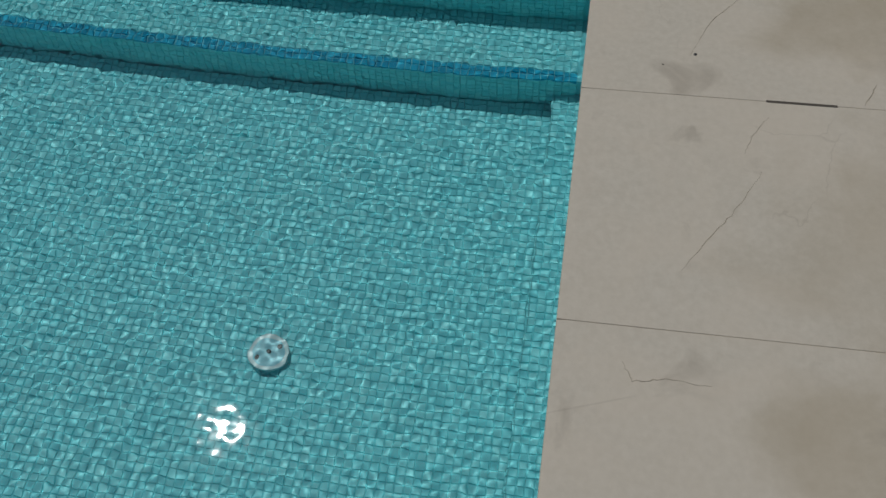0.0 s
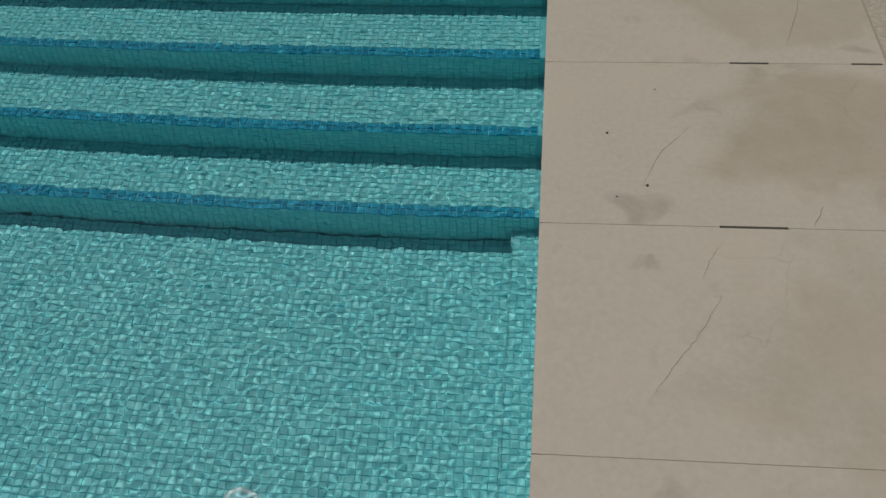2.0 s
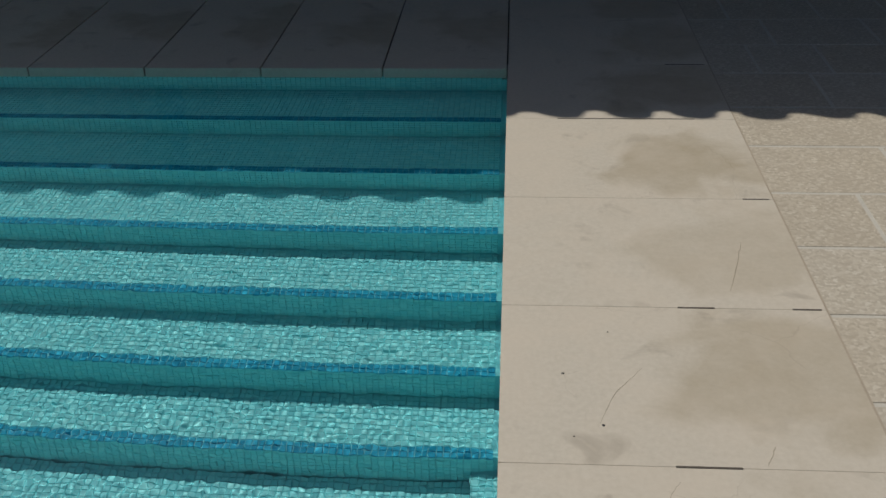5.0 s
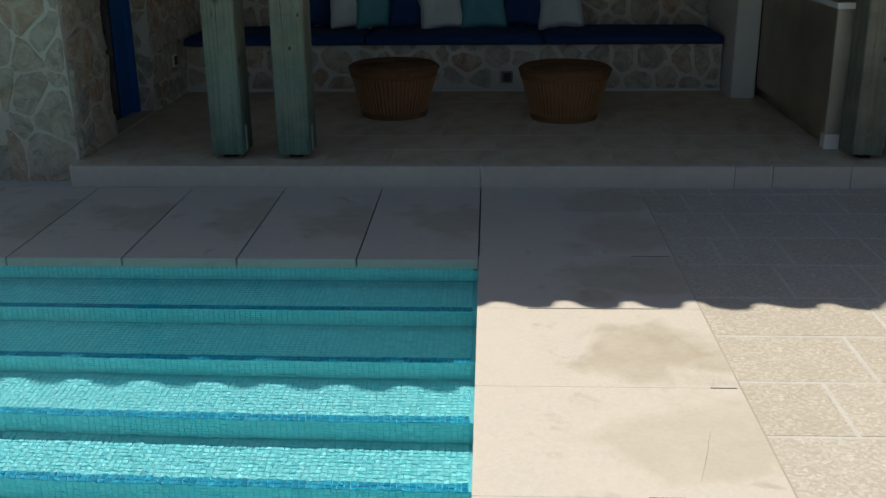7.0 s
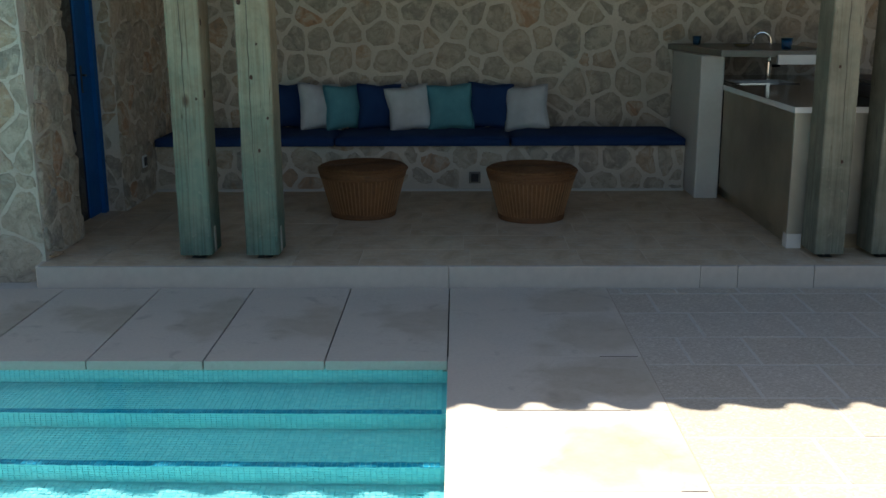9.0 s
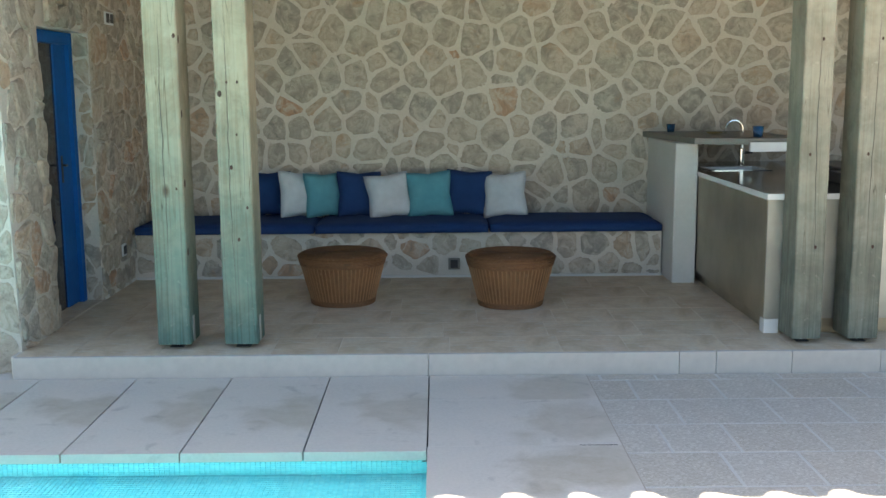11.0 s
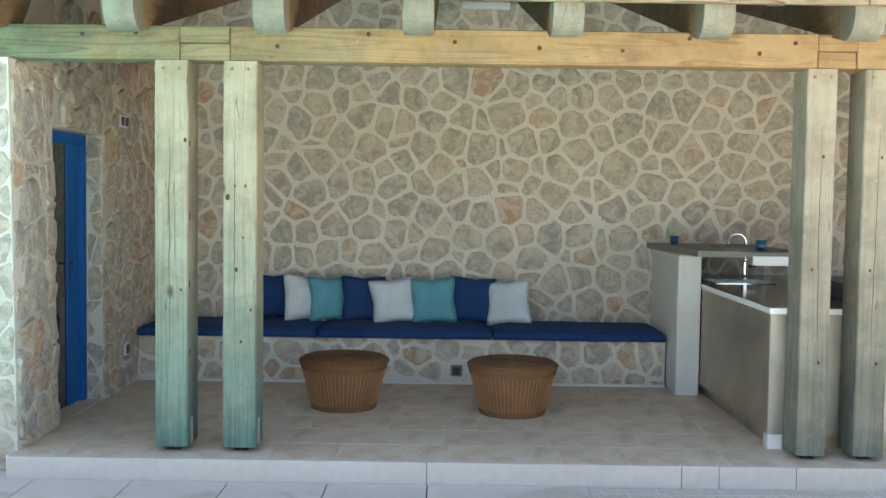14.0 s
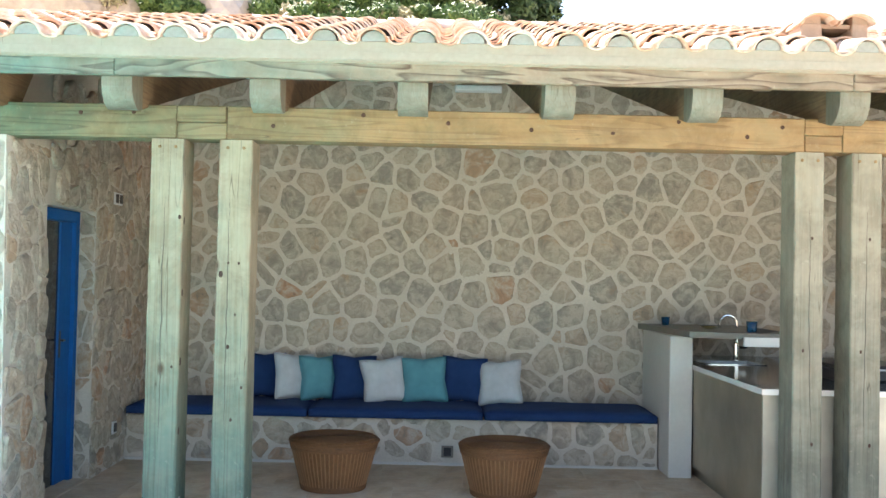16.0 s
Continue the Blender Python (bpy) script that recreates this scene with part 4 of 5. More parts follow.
part("bowl", lathe([(0.03, 0), (0.06, 0.012), (0.072, 0.025), (0.068, 0.025), (0.05, 0.012), (0.005, 0.008)], 24), plain("yellow ochre glaze", (0.33, 0.27, 0.12), 0.3), dish)
part("rim", lathe([(0.0685, 0.0245), (0.073, 0.026), (0.0685, 0.0285)], 24), CONCRETE, dish)


# ---- sockets and lamp ----
def socket(m, gangs, material, label):
    ob = holder("wall_socket", label=label, category="socket")
    ob.matrix_world = m
    w = 0.05 * gangs
    plate = part("cover_plate", block(-w, w, -0.05, 0.05, 0, 0.012, 0.003), material, ob)
    for g in range(gangs):
        x = -w + 0.05 + g * 0.1
        part("insert", block(x - 0.032, x + 0.032, -0.036, 0.036, 0.0121, 0.02, 0.003), DARK, plate, "dark insert")


left_out = wall_frame((WLEFT + 0.025, 8.60, 2.325), (0, -1, 0), (0, 0, 1), (1, 0, 0))
socket(left_out, 2, PLASTIC, "pale double wall switch high on the stone wall")
socket(wall_frame((WLEFT + 0.025, 8.66, 0.455), (0, -1, 0), (0, 0, 1), (1, 0, 0)), 1, PLASTIC, "grey outdoor socket low on the side wall")
socket(wall_frame((0.20, YBENCH - 0.02, 0.255), (1, 0, 0), (0, 0, 1), (0, -1, 0)), 1, CONCRETE, "grey outdoor socket in the bench front")
lamp = holder("wall_lamp", (0.43, YBACK - 0.02, 3.50), "white tubular lamp high on the back wall, switched off", "lamp")
part("housing", block(-0.22, 0.22, -0.05, 0.02, -0.03, 0.03, 0.008), PLASTIC, lamp)
part("diffuser", block(-0.215, 0.215, -0.085, -0.051, -0.026, 0.026, 0.01), PLASTIC, lamp)


# ---- posts, beam, rafters, roof ----
def post(x, front, width, wood):
    ob = holder("timber_post", (x, front + 0.1, PLAT), "square timber post stained green towards its foot", "post", "terrace posts")
    z0, z1 = 0.032, 2.572 - PLAT
    w = width / 2
    bm = bmesh.new()
    rows = 24
    rings = []
    rng = random.Random(int(x * 100))
    for i in range(rows + 1):
        z = z0 + (z1 - z0) * i / rows
        c = 0.008
        ring = []
        for px, py in ((-w + c, -0.1), (w - c, -0.1), (w, -0.1 + c), (w, 0.16 - c), (w - c, 0.16), (-w + c, 0.16), (-w, 0.16 - c), (-w, -0.1 + c)):
            ring.append(bm.verts.new((px + rng.uniform(-1, 1) * 0.0012, py + rng.uniform(-1, 1) * 0.0012, z)))
        rings.append(ring)
    for a, b in zip(rings, rings[1:]):
        for j in range(8):
            bm.faces.new((a[j], a[(j + 1) % 8], b[(j + 1) % 8], b[j]))
    bm.faces.new(rings[0][::-1])
    bm.faces.new(rings[-1])
    shaft = part("shaft", bm, wood, ob)
    # drying crack down the front
    crack, cx = [], rng.uniform(-0.03, 0.03)
    for i in range(22):
        cx = max(-0.05, min(0.05, cx + rng.uniform(-0.006, 0.006)))
        crack.append((cx, -0.1005, 0.5 + i * 0.075))
    part("drying_crack", pipe(crack, [0.0006 + 0.0022 * math.sin(math.pi * i / 21) for i in range(22)], 5), JOINT_DARK, shaft, "dark drying crack")
    # small dark plate added as the shadow under the post, round its pin
    part("foot_plate", block(-w * 0.45, w * 0.45, -0.045, 0.045, 0.0, 0.006, 0.002), DARK, ob)
    part("foot_pin", lathe([(0.012, 0.008), (0.012, 0.033)], 12), GALV, ob)
    part("strap", block(w - 0.001, w + 0.004, -0.02, 0.02, 0.034, 0.20, 0.001), GALV, shaft, "galvanised steel strap")
    for bx in (-0.05, 0.05):
        bolt = lathe([(0.010, 0), (0.010, 0.006), (0.005, 0.009)], 10)
        bmesh.ops.rotate(bolt, verts=bolt.verts, matrix=Matrix.Rotation(radians(90), 3, "X"))
        bmesh.ops.translate(bolt, verts=bolt.verts, vec=(bx, -0.1, z1 - 0.05))
        part("bolt", bolt, BEAM_WOOD, shaft, "wooden peg")
    return ob


def knots(ob, w, spots):
    """Dark knots on a post: (side or front, place across, height, size)."""
    shaft = ob.children[0]
    for side, u, z, size in spots:
        knot = lathe([(size, 0), (size * 0.8, 0.003), (size * 0.3, 0.004)], 12)
        bmesh.ops.scale(knot, verts=knot.verts, vec=(1.0, 1.5, 1.0) if side == "front" else (1.6, 1.0, 1.0))
        turn = Matrix.Rotation(radians(90), 3, "X") if side == "front" else Matrix.Rotation(radians(90), 3, "Y")
        bmesh.ops.rotate(knot, verts=knot.verts, matrix=turn)
        bmesh.ops.translate(knot, verts=knot.verts, vec=(u, -0.0995, z) if side == "front" else (w / 2 - 0.0005, u, z))
        part("knot", knot, KNOT, shaft, "dark brown knot")


KNOT = plain("wood knot", (0.055, 0.022, 0.010), 0.7, grain=60, vary=0.4)
for x, w in ((-1.612, 0.205), (-1.188, 0.208), (2.395, 0.185), (2.755, 0.19)):
    ob = post(x, 6.59, w, POST_WOOD if x < 0 else GREY_POST)
    if x < -1.5:
        knots(ob, w, [("side", -0.06, z, 0.017) for z in (0.62, 1.05, 1.48, 1.93)] + [("front", 0.085, 1.95, 0.010), ("front", 0.06, 1.02, 0.007)])
    elif x < 0:
        knots(ob, w, [("front", -0.075, 1.60, 0.014), ("front", -0.03, 1.67, 0.007), ("front", 0.035, 1.67, 0.007), ("front", -0.02, 1.15, 0.010),
                      ("front", 0.07, 0.90, 0.008), ("front", 0.02, 1.35, 0.006), ("front", 0.01, 0.70, 0.009)])
    else:
        knots(ob, w, [("front", 0.02, 1.9, 0.008), ("front", -0.03, 1.2, 0.008), ("front", 0.03, 0.62, 0.009)])


def beam():
    ob = holder("front_beam", (0, 6.69, 2.575), "long pine beam with a scarf joint, greenish at one end", "beam")
    h = 0.208

    def stick(name, x0, x1, z0, z1, y0=-0.1, y1=0.1):
        bm = block(x0, x1, y0, y1, z0, z1, 0.006, 1)
        part(name, bm, BEAM_WOOD, ob)
    stick("timber", -4.6, -1.562, 0, h)
    stick("scarf_top", -1.561, -1.253, 0.106, h)
    stick("scarf_tongue", -1.558, -1.25, 0, 0.103, -0.097)
    stick("timber", -1.248, 2.36, 0, h)
    stick("scarf_top", 2.361, 2.60, 0.106, h)
    stick("scarf_tongue", 2.364, 2.597, 0, 0.103, -0.097)
    stick("timber", 2.601, RIGHT + 0.3, 0, h)
    rng = random.Random(5)
    for x, z in ((-2.16, 0.15), (-1.83, 0.16), (-0.96, 0.09), (-0.40, 0.17), (0.13, 0.13), (0.65, 0.10), (1.16, 0.09), (1.57, 0.17), (2.0, 0.085), (2.22, 0.15)):
        knot = lathe([(0.015, 0), (0.012, 0.004), (0.006, 0.005)], 14)
        bmesh.ops.scale(knot, verts=knot.verts, vec=(1.0, rng.uniform(0.75, 1.1), 1))
        bmesh.ops.rotate(knot, verts=knot.verts, matrix=Matrix.Rotation(radians(90), 3, "X"))
        bmesh.ops.translate(knot, verts=knot.verts, vec=(x, -0.0985, z))
        part("knot", knot, KNOT, ob, "dark brown knot")


beam()


def rafter(x):
    ob = holder("rafter", (x, 0, 0), "brown timber rafter with a rounded green end", "rafter", "roof rafters")
    under = lambda y: 2.787 + 0.25 * (y - 6.69)
    upper = lambda y: roof_z(y) - 0.118
    tip = 6.235
    arc = []
    r = 0.15
    for q in range(9):
        t = math.pi / 2 * q / 8
        arc.append((tip + r - r * math.sin(t), under(tip + r) + r - r * math.cos(t)))
    w = 0.09
    outline = [(6.46, under(6.46))] + arc + [(tip, min(upper(tip), 2.90)), (6.46, upper(6.46))]
    part("rounded_end", prism(outline, 0, -w, w), TIP_WOOD, ob, "rounded greenish rafter end")
    part("shaft", prism([(6.4605, under(6.46)), (YBACK + 0.05, under(YBACK + 0.05)), (YBACK + 0.05, upper(YBACK + 0.05)), (6.4605, upper(6.46))], 0, -w + 0.001, w - 0.001), RAFTER_WOOD, ob)


for i in range(-5, 7):
    rafter(-0.085 + 0.872 * i)

ceiling = tagged(part("ceiling", prism([(6.26, roof_z(6.26) - 0.115), (RIDGE_Y, roof_z(RIDGE_Y) - 0.115), (RIDGE_Y, roof_z(RIDGE_Y) - 0.06), (6.26, roof_z(6.26) - 0.06)], 0, -4.8, RIGHT + 0.5), BOARD_WOOD),
                 "brown boarded ceiling over the rafters", "ceiling", kind="structure")


def fascia():
    ob = holder("fascia", (0, 6.20, 2.90), "bleached pine fascia boards under the roof tiles", "fascia board")
    joints = [-4.8, -1.83, 2.50, RIGHT + 0.5]
    for a, b in zip(joints, joints[1:]):
        part("board", block(a + 0.002, b - 0.002, -0.02, 0.03, -0.012, 0.118, 0.005, 1), FASCIA_WOOD, ob)


fascia()


# ---- roof ----
PITCH = 0.287
roof = tagged(part("roof", prism([(EAVE_Y - 0.02, 2.999), (EAVE_Y + 0.08, roof_z(EAVE_Y) - 0.058), (RIDGE_Y, roof_z(RIDGE_Y) - 0.058), (RIDGE_Y + 0.1, roof_z(RIDGE_Y) + 0.03), (RIDGE_Y, roof_z(RIDGE_Y) + 0.03), (EAVE_Y - 0.02, roof_z(EAVE_Y) + 0.025)], 0, -4.85, RIGHT + 0.55), MORTAR_ROOF),
              "lean-to roof of weathered clay barrel tiles", "roof", kind="structure")
SLOPE = math.atan(ROOF_S)


def barrel(length, r0, r1, up, thick=0.014, n=10, m=1, flat=1.0):
    """A half-round tile along +y, its wide end at y=0 (up) or at the top (channel)."""
    verts, faces = [], []
    for j in range(m + 1):
        y = length * j / m
        r = r0 + (r1 - r0) * j / m
        for rad in (r, r - thick):
            for i in range(n + 1):
                a = math.pi * i / n
                verts.append((-rad * math.cos(a), y, (rad * math.sin(a)) * (flat if up else -flat)))
    s = n + 1
    for i in range(n):
        faces.append((i, i + 1, 2 * s + i + 1, 2 * s + i))
        faces.append((s + i, 3 * s + i, 3 * s + i + 1, s + i + 1))
        faces.append((i, s + i, s + i + 1, i + 1))
        faces.append((2 * s + i, 2 * s + i + 1, 3 * s + i + 1, 3 * s + i))
    faces += [(0, 2 * s, 3 * s, s), (n, s + n, 3 * s + n, 2 * s + n)]
    if not up:
        faces = [f[::-1] for f in faces]
    me = bpy.data.meshes.new("roof_tile")
    me.from_pydata(verts, [], faces)
    me.update()
    for p in me.polygons:
        p.use_smooth = True
    me.materials.append(CLAY)
    return me


def roof_tiles():
    cover, channel = barrel(0.44, 0.096, 0.070, True, 0.015, flat=0.9), barrel(0.44, 0.064, 0.082, False, 0.015, flat=0.72)
    rng = random.Random(9)
    rows = int((RIDGE_Y - EAVE_Y) / math.cos(0) / 0.335)
    tilt = Matrix.Rotation(SLOPE - 0.025, 4, "X")
    singles = 0
    jv, jf = [], []
    for row in range(rows + 1):
        y = EAVE_Y - 0.05 + row * 0.335
        for col in range(-16, 21):
            x = col * PITCH - 0.03
            if not -4.8 < x < RIGHT + 0.5:
                continue
            for kind, me in (("channel", channel), ("cover", cover)):
                px = x + (PITCH / 2 if kind == "channel" else 0) + rng.uniform(-0.008, 0.008)
                pz = roof_z(y) + (0.120 if kind == "channel" else 0.090) + rng.uniform(-0.004, 0.004)
                m = Matrix.Translation((px, y + rng.uniform(-0.012, 0.012), pz)) @ tilt @ Matrix.Rotation(rng.uniform(-0.02, 0.02), 4, "Z")
                if row < 4 and -2.75 < x < 3.0 and singles < 300 and (row < 3 or kind == "cover"):
                    ob = new("roof_tile", me)
                    ob.parent = roof
                    ob.matrix_local = m
                    singles += 1
                else:
                    b = len(jv)
                    jv += [tuple(m @ v.co) for v in me.vertices]
                    jf += [tuple(b + q for q in p.vertices) for p in me.polygons]
    tagged(raw("roof_tiles", jv, jf, CLAY, roof, "weathered clay barrel tiles", True), kind="stuff")
    # ridge course, pale with lime
    ridge = barrel(0.50, 0.105, 0.090, True, n=8)
    ridge.materials.clear()
    ridge.materials.append(LIME)
    for i in range(-11, 14):
        ob = new("ridge_tile", ridge)
        ob.parent = roof
        ob.matrix_local = Matrix.Translation((i * 0.44, RIDGE_Y + 0.02, roof_z(RIDGE_Y) + 0.06 + rng.uniform(-0.006, 0.006))) @ Matrix.Rotation(radians(-90), 4, "Z")
    # mortar plugs under the eave covers
    for col in range(-16, 21):
        x = col * PITCH - 0.03
        if -3.2 < x < 4.2:
            bm = bmesh.new()
            prism([(-0.072 * math.cos(math.pi * i / 8), 0.062 * math.sin(math.pi * i / 8)) for i in range(9)], 1, 0.0, 0.06, bm)
            worn(bm, 0.004, 14)
            ob = part("eave_plug", bm, PLUG, roof, "grey mortar plug")
            ob.location = (x, EAVE_Y - 0.028, roof_z(EAVE_Y) + 0.085)
        if -3.2 < x < 4.2:
            bm = worn(block(-PITCH / 2, PITCH / 2, 0, 0.05, -0.03, 0.086), 0.006, 9)
            ob = part("eave_mortar", bm, MORTAR_ROOF, roof, "mortar bedding under the tiles")
            ob.location = (x, EAVE_Y - 0.015, roof_z(EAVE_Y))


LIME = plain("lime washed clay", (0.72, 0.66, 0.60), 0.85, grain=20, vary=0.15)
PLUG = plain("grey mortar plug", (0.29, 0.30, 0.275), 0.9, grain=35, vary=0.2)
roof_tiles()


def roof_vent():
    """A small vent box near the eave under a cap of clay tiles."""
    x, y = 2.52, 6.52
    z0 = roof_z(y)
    ob = holder("roof_vent", (x, y, z0), "small roof vent capped with two rows of clay tiles", "roof vent")
    for a, b in ((-0.215, -0.085), (0.10, 0.20)):
        part("cheek", worn(block(a, b, 0.0, 0.98, 0, 0.25, 0.008), 0.004, 6), BRICKY, ob)
    for dx, a, b in ((-0.12, -1.0, 0.3), (0.117, -0.1, 1.0)):
        arc = [(dx + 0.095 * u, 0.25 + 0.055 * math.sqrt(max(0.0, 1 - u * u))) for u in (a + (b - a) * i / 10 for i in range(11))]
        part("filling", prism([(arc[0][0], 0.249)] + arc + [(arc[-1][0], 0.249)], 1, 0.01, 0.3), BRICKY, ob, "mortar filling under the cap tiles")
    part("back", block(-0.085, 0.10, 0.60, 0.70, 0, 0.21), DARK, ob)
    part("lintel", worn(block(-0.085, 0.10, 0.03, 0.98, 0.225, 0.25), 0.003, 6), BRICKY, ob)
    cap, valley = barrel(0.42, 0.112, 0.10, True, flat=0.62), barrel(0.42, 0.062, 0.07, False, flat=0.6)
    for dx, me, dz in ((-0.12, cap, 0.235), (0.0, valley, 0.292), (0.117, cap, 0.235)):
        for j in range(3):
            t = new("tile", me)
            t.parent = ob
            t.matrix_local = Matrix.Translation((dx, -0.06 + 0.34 * j, dz + 0.028 * j)) @ Matrix.Rotation(radians(2.5), 4, "X")


BRICKY = plain("terracotta block", (0.40, 0.29, 0.215), 0.85, grain=16, vary=0.25)
roof_vent()


# ---- hillside behind ----
def hill_z(x, y):
    d = max(0.0, y - 12.5)
    fall = 1 / (1 + math.exp((x - 1.6 - 0.07 * (y - 16)) / 0.45))
    base = fall * (4.7 * min(1, d / 2.4) + 0.24 * d) + 0.05 * d
    rough = min(1, d / 3)
    return -0.102 + base + 0.35 * noise.noise(Vector((x * 0.3, y * 0.3, 0))) * rough + 0.15 * noise.noise(Vector((x * 0.9, y * 0.9, 3))) * rough


def hillside():
    n = 60
    verts, faces = [], []
    for j in range(n + 1):
        y = 12.5 + 48 * (j / n) ** 1.5
        for i in range(n + 1):
            x = -45 + 90 * i / n
            verts.append((x, y, hill_z(x, y) if j else -0.102))
    for j in range(n):
        for i in range(n):
            a = j * (n + 1) + i
            faces.append((a, a + 1, a + n + 2, a + n + 1))
    tagged(raw("hillside", verts, faces, SOIL, smooth=True), "dry stony hillside behind the roof", "hill", kind="structure")


hillside()


def leaf_cloud(centres, count, size, seed, long=1.0):
    """Many small leaves scattered over blobs given as (x, y, z, radius)."""
    rng = np.random.default_rng(seed)
    vs, fs = [], []
    for cx, cy, cz, r in centres:
        d = rng.normal(size=(count, 3))
        d /= np.linalg.norm(d, axis=1)[:, None]
        rad = r * rng.uniform(0.35, 1.0, (count, 1)) ** 0.5
        pos = np.array((cx, cy, cz)) + d * rad * np.array((1, 1, 0.75))
        a = rng.normal(size=(count, 3))
        a /= np.linalg.norm(a, axis=1)[:, None]
        b = np.cross(a, d + 0.01)
        b /= np.linalg.norm(b, axis=1)[:, None] + 1e-6
        s = size * rng.uniform(0.6, 1.3, (count, 1))
        base = len(vs)
        quad = np.stack([pos - a * s * long, pos - b * s * 0.4, pos + a * s * long, pos + b * s * 0.4], 1).reshape(-1, 3)
        vs += quad.tolist()
        fs += [(base + 4 * q, base + 4 * q + 1, base + 4 * q + 2, base + 4 * q + 3) for q in range(count)]
    return vs, fs


def tree(x, y, height, spread, seed, material, label, blobs=26):
    rng = random.Random(seed)
    z0 = hill_z(x, y) - 0.1
    ob = holder("pine_tree", (x, y, z0), label, "tree", "pines on the hill")
    trunk = [(0, 0, 0)]
    for i in range(1, 7):
        trunk.append((rng.uniform(-0.1, 0.1) * i * 0.3, rng.uniform(-0.1, 0.1) * i * 0.3, height * 0.8 * i / 6))
    stem = part("trunk", pipe(trunk, [0.16 - 0.018 * i for i in range(7)], 8), BARK, ob)
    cs = []
    for b in range(blobs):
        a = rng.uniform(0, 2 * math.pi)
        t = rng.uniform(0.38, 1.0)
        rr = spread * (1.15 - t) ** 0.55 * rng.uniform(0.25, 1.0)
        c = (rr * math.cos(a), rr * math.sin(a), height * t)
        cs.append((*c, spread * rng.uniform(0.20, 0.36)))
        if b < 9:
            part("limb", pipe([(0, 0, height * t * 0.7), (c[0] * 0.5, c[1] * 0.5, height * t * 0.84), c], [0.05, 0.035, 0.012], 6), BARK, stem)
    v, f = leaf_cloud(cs, 420, 0.075, seed, 1.3)
    raw("crown", v, f, material, ob, "dark green needle crown")


for i, (x, y, h, s) in enumerate(((1.0, 22, 4.2, 1.7), (2.0, 25, 5.0, 1.6), (-1.0, 24, 4.6, 2.0), (4.5, 31, 8.3, 1.3), (-5.0, 26, 4.4, 2.2), (0.2, 28, 5.0, 2.4), (-9.0, 26, 4.5, 2.2), (-2.8, 23, 3.8, 1.8), (0.1, 20.5, 3.6, 1.5), (1.5, 20, 3.4, 1.2))):
    tree(x, y, h, s, 50 + i, PINE, "dark green pine tree on the hillside")


def shrub(x, y, s, seed, material, label):
    rng = random.Random(seed)
    ob = holder("shrub", (x, y, hill_z(x, y) - 0.05), label, "shrub", "shrubs on the hill")
    cs = [(rng.uniform(-1, 1) * s, rng.uniform(-1, 1) * s, s * rng.uniform(0.3, 1.0), s * rng.uniform(0.3, 0.5)) for _ in range(12)]
    for c in cs[:5]:
        part("stem", pipe([(0, 0, 0), (c[0] * 0.5, c[1] * 0.5, c[2] * 0.5), c[:3]], [0.03, 0.02, 0.008], 5), BARK, ob)
    v, f = leaf_cloud(cs, 330, 0.05, seed, 1.1)
    raw("foliage", v, f, material, ob)


rng = random.Random(77)
for i in range(26):
    x = -8.5 + 0.52 * i + rng.uniform(-0.2, 0.2)
    y = rng.uniform(15.6, 19.5)
    if x > 1.6:
        continue
    shrub(x, y, rng.uniform(0.4, 0.75), 200 + i, SHRUB if i % 3 else STRAW, "yellow-green shrub on the hillside" if i % 3 else "dry straw-coloured bush on the hillside")


for i in range(22):
    x = -6.4 + 0.37 * i + rng.uniform(-0.15, 0.15)
    shrub(x, rng.uniform(15.0, 16.6), rng.uniform(0.35, 0.6), 300 + i, SHRUB if i % 4 else STRAW, "yellow-green shrub on the hillside" if i % 4 else "dry straw-coloured bush on the hillside")


def boulder(x, y, s, seed):
    bm = bmesh.new()
    bmesh.ops.create_icosphere(bm, subdivisions=3, radius=s)
    for v in bm.verts:
        v.co = v.co * (1 + 0.35 * noise.noise(v.co / s * 1.3 + Vector((seed, 0, 0)))) + noise.noise_vector(v.co / s * 4) * 0.06 * s
        v.co.z *= 0.75
    ob = part("boulder", bm, ROCK)
    ob.location = (x, y, hill_z(x, y) + s * 0.25)
    tagged(ob, "pinkish weathered boulder on the hillside", "rock", "boulders on the hill")


for i, (x, y, s) in enumerate(((-5.6, 15.0, 0.9), (-4.9, 15.1, 0.6), (-3.2, 15.3, 0.6), (-2.0, 15.3, 0.35), (-7.2, 15, 1.0))):
    boulder(x, y, s, 3 + i)


# ---- pieces of pavements, floors and walls ----
def slab_piece(name, parent, x0, x1, y0, y1, z0, z1, material, bevel=0.0009, lip=None):
    """A slab with its own frame at its middle; lip: the side with a rounded pool edge."""
    w, d = (x1 - x0) / 2, (y1 - y0) / 2
    bm = block(-w, w, -d, d, z0, z1, 0)
    top = [e for e in bm.edges if all(v.co.z > (z0 + z1) / 2 for v in e.verts)]
    bmesh.ops.bevel(bm, geom=top, offset=bevel, segments=1, affect="EDGES")
    if lip:
        ax, val = lip
        edges = [e for e in bm.edges if all(abs(v.co[ax] - val * (w, d)[ax]) < 0.004 and v.co.z > z1 - 0.004 for v in e.verts)
                 and abs(e.verts[0].co[1 - ax] - e.verts[1].co[1 - ax]) > 0.1]
        bmesh.ops.bevel(bm, geom=edges, offset=0.014, segments=3, affect="EDGES", profile=0.5)
    ob = part(name, bm, material, parent)
    ob.location = ((x0 + x1) / 2, (y0 + y1) / 2, 0)
    return ob


coping = holder("coping", label="cream limestone coping slabs along the pool", category="pavement", kind="structure")
G = 0.0004
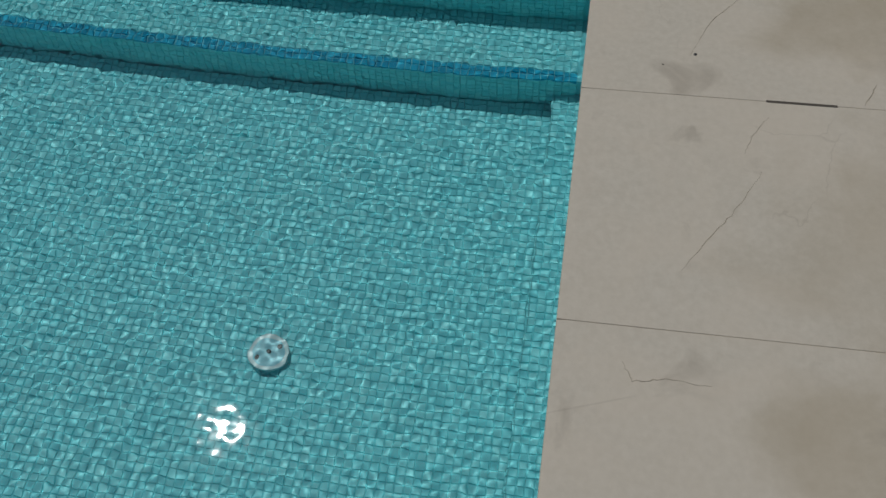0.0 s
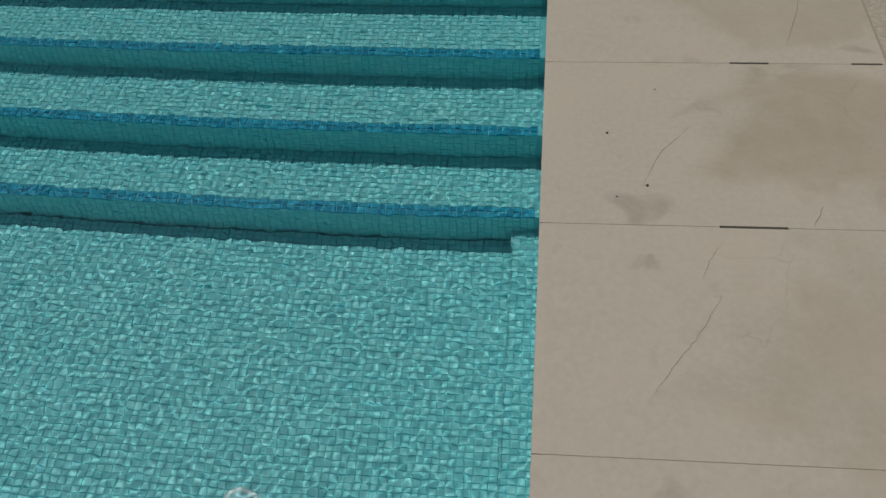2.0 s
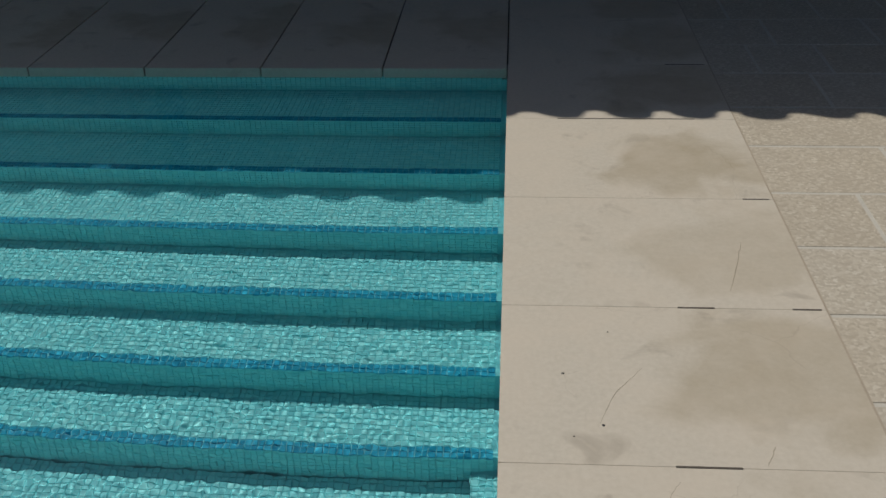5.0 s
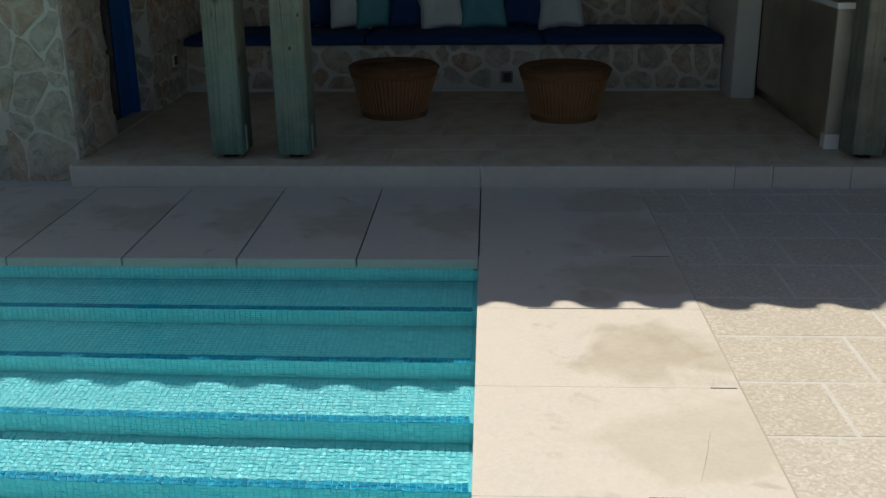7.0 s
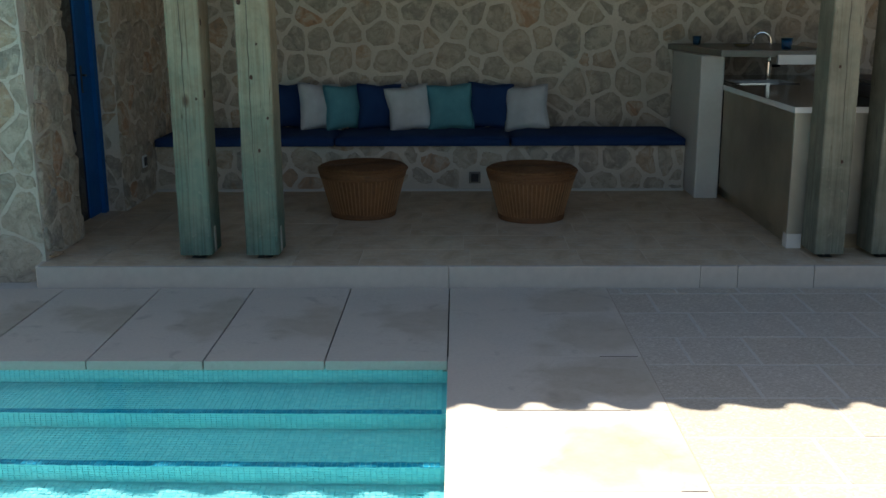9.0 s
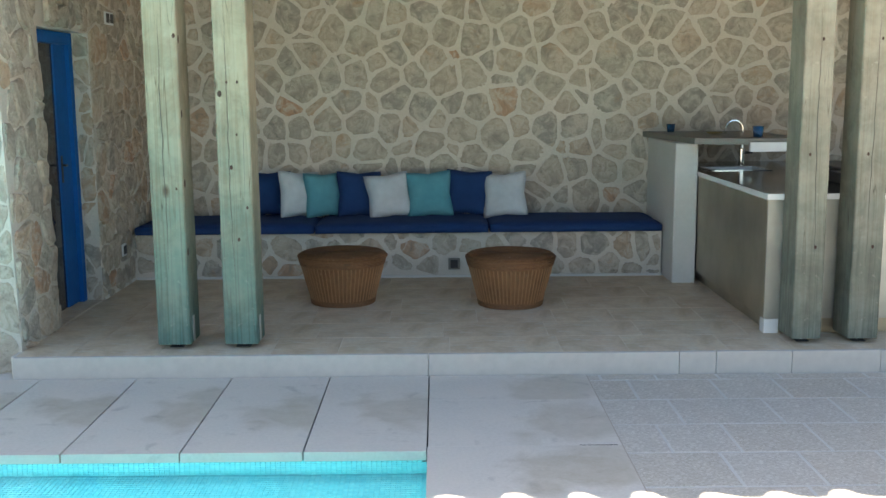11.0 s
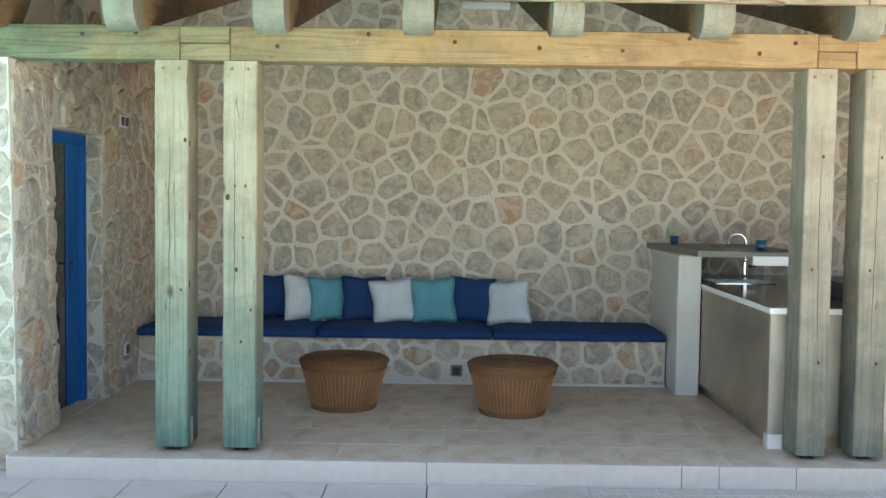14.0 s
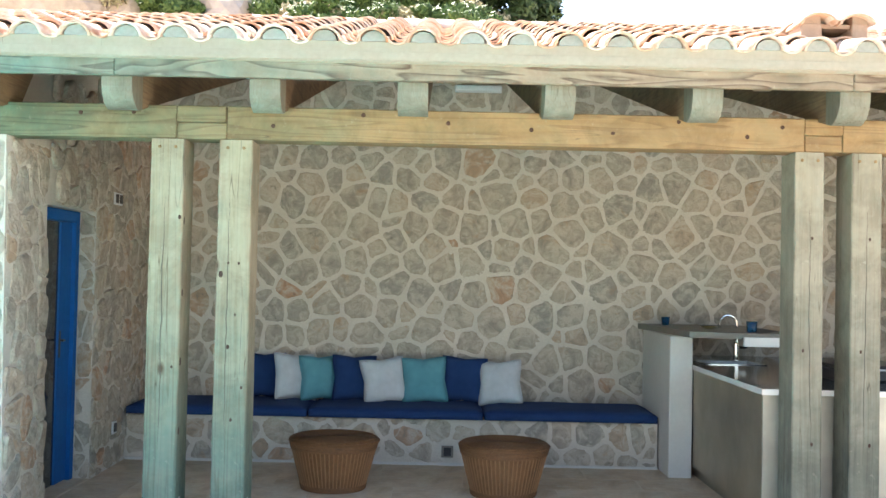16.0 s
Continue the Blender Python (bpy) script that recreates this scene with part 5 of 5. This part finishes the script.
ys = [6.405, 5.90, 5.145, 4.455, 3.70, 2.968, 2.256, 1.576, 0.86, 0.14, -0.58, -1.3, -2.02, -2.74, -3.5]
for a, b in zip(ys, ys[1:]):
    if a > 5.2:
        slab_piece("slab", coping, 0.004, 0.968, b + G, a - G, -0.05, 0.0, STONE)
    else:
        slab_piece("slab", coping, 0.0, 0.968, b + G, a - G, -0.05, 0.0, STONE, lip=(0, -1))
for y, spans in ((2.256, ((0.43, 0.59),)), (2.968, ((0.53, 0.64), (0.87, 0.955))), (3.70, ((0.86, 0.955),)), (4.455, ((0.22, 0.80),)), (5.145, ((0.76, 0.95),))):
    for a, b in spans:
        part("open_joint", block(a, b, y - 0.0034, y + 0.0034, -0.003, 0.0010, 0.0), JOINT_DARK, coping, "dark open joint")
xs = [0.0, -0.61, -1.215, -1.80, -2.395, -3.0, -3.6, -4.2, -4.8]
for a, b in zip(xs, xs[1:]):
    slab_piece("slab", coping, b + 0.004, a - 0.004, 5.08, 6.405, -0.05, 0.0, STONE, lip=(1, -1))

for x, y, r in ((0.172, 2.624, 0.004), (0.267, 2.406, 0.0045), (0.19, 2.36, 0.002), (0.31, 2.83, 0.002)):
    spot = tagged(part("tar_spot", lathe([(r, 0.0), (r * 0.9, 0.0012), (r * 0.4, 0.002)], 10), DARK), "tiny black tar spot on the coping slab", "spot", "tar spots")
    spot.location = (x, y, 0.0002)


def hairline(points, width, seed):
    """A fine crack in a slab, wandering a little between its turns."""
    rng = random.Random(seed)
    line = []
    for (xa, ya), (xb, yb) in zip(points, points[1:]):
        for i in range(8):
            line.append((xa + (xb - xa) * i / 8 + rng.uniform(-1, 1) * 0.0022, ya + (yb - ya) * i / 8 + rng.uniform(-1, 1) * 0.0022, 0.0))
    line.append((*points[-1], 0.0))
    n = len(line)
    part("crack", pipe(line, [0.75 * width * (0.35 + 0.65 * math.sin(math.pi * (i + 0.5) / n)) * rng.uniform(0.6, 1.2) for i in range(n)], 5), CRACK, coping, "fine brown hairline crack")


CRACK = plain("brown crack", (0.38, 0.315, 0.235), 0.9, grain=80)
hairline([(0.412, 2.024), (0.350, 1.902), (0.290, 1.810), (0.240, 1.728)], 0.0011, 1)
hairline([(0.389, 2.654), (0.306, 2.540), (0.254, 2.398)], 0.0010, 2)
hairline([(0.796, 3.380), (0.746, 3.204), (0.704, 3.066)], 0.0016, 3)
hairline([(0.686, 2.342), (0.653, 2.268)], 0.0015, 4)
hairline([(0.131, 1.492), (0.154, 1.451), (0.216, 1.463), (0.299, 1.458)], 0.0012, 5)
hairline([(0.433, 2.202), (0.393, 2.133), (0.375, 2.076)], 0.0009, 6)
rng = random.Random(31)
paving = holder("paving", label="rough square-cut paving stones with pale joints", category="pavement", kind="structure")
rows = [6.40, 6.28, 5.885, 5.45, 5.03, 4.60, 4.18, 3.757, 3.352, 2.94, 2.52, 2.1, 1.68, 1.26, 0.84]
firsts = [1.05, 1.20, 1.36, 1.20, 1.42, 1.70, 1.49, 1.28, 1.5, 1.3, 1.45, 1.25, 1.4, 1.3, 1.4]
for (a, b), f in zip(zip(rows, rows[1:]), firsts):
    x = 0.972
    nxt = f
    while x < 4.6:
        slab_piece("paving_stone", paving, x + (0.0 if x < 0.98 else 0.006), nxt - 0.006, b + 0.006, a - 0.006, -0.04, rng.uniform(-0.0025, 0.0), PAVING, 0.004)
        x, nxt = nxt, nxt + rng.choice((0.34, 0.38, 0.44, 0.5, 0.53))

rows = [PFRONT + 0.032, 6.86, 7.28, 7.69, 8.11, 8.53, YBENCH]
for a, b in zip(rows, rows[1:]):
    x = WLEFT + 0.003 - rng.uniform(0, 0.3)
    while x < 4.4:
        nxt = x + rng.choice((0.42, 0.55, 0.62, 0.7, 0.84))
        x0 = max(x, WLEFT + 0.003)
        if nxt - x0 > 0.03:
            slab_piece("floor_tile", terrace, x0 + 0.0012, nxt - 0.0012, a + 0.0016, b - 0.0016, PLAT - 0.04, PLAT + rng.uniform(-0.001, 0.0), TERRACE, 0.0015)
        x = nxt
x = WLEFT - 0.003
for nxt in (-0.004, 1.55, 1.78, 2.25, 2.8, 3.4, 4.4):
    slab_piece("riser_stone", terrace, x + 0.002, nxt - 0.002, PFRONT - 0.004, PFRONT + 0.031, -0.02, PLAT, STEP_STONE, 0.005)
    x = nxt

masonry(wall_back, wall_frame((WLEFT - 0.3, YBACK, PLAT + 0.35), (1, 0, 0), (0, 0, 1), (0, -1, 0)), 7.4, 3.30, 0.212, 0.034, 0.010, 11, 1.16)
for y_hi, y_lo, z_lo, z_hi, sd in ((YBACK - 0.01, DOOR[1], PLAT, 3.25, 12), (DOOR[1], DOOR[0], DOOR[2] + 0.01, 3.1, 21), (DOOR[0], 6.585, PLAT, 2.57, 22)):
    masonry(wall_left, wall_frame((WLEFT, y_hi, z_lo), (0, -1, 0), (LEAN if y_hi == DOOR[0] else 0, 0, 1), (1, 0, 0)), y_hi - y_lo - 0.006, z_hi - z_lo, 0.21, 0.020, 0.018, sd, 0.95, rough=0.12)
masonry(wall_left, wall_frame((WLEFT - 0.115, DOOR[1], PLAT), (1, 0, 0), (0, 0, 1), (0, -1, 0)), 0.11, DOOR[2] - PLAT, 0.20, 0.012, 0.008, 23, 0.6)
masonry(wall_left, wall_frame((wx0, 6.57, -0.02), (1, 0, 0), (LEAN, 0, 1), (0, -1, 0)), WLEFT - wx0 - 0.004, 2.58, 0.25, 0.016, 0.007, 13, 0.9, rough=0.03)
masonry(store, wall_frame((-5.0, 6.60, -0.02), (1, 0, 0), (0, 0, 1), (0, -1, 0)), wx0 + 5.0 - 0.01, 2.58, 0.27, 0.03, 0.012, 14, 1.0)
masonry(bench, wall_frame((WLEFT + 0.03, YBENCH, PLAT + 0.015), (1, 0, 0), (0, 0, 1), (0, -1, 0)), 2.0 - WLEFT - 0.05, 0.375, 0.165, 0.034, 0.008, 15, 1.4,
        holes=((2.70, 2.85, 0.03, 0.20),))
# a few stones with strongly rusted faces
RUSTY = plain("rusty red stone", (0.46, 0.235, 0.135), 0.85, grain=22, vary=0.45, bump=0.9)
for x, z in ((2.05, 2.36), (2.60, 1.93), (-0.93, 1.85), (-0.98, 1.14)):
    stone = min((o for o in wall_back.children if o.name.startswith("stone") and o.type == "MESH" and len(o.data.vertices) < 200),
                key=lambda o: (o.matrix_local.translation.x - x) ** 2 + (o.matrix_local.translation.z - z) ** 2)
    stone.data.materials.clear()
    stone.data.materials.append(RUSTY)
for (x, y, z) in near:
    ob = new("mosaic_tile", tile_mesh)
    ob.parent = pool
    ob.location = (x, y, z)
for ob in pool.children_recursive + inlet.children_recursive:
    ob.cycles.is_caustics_receiver = True
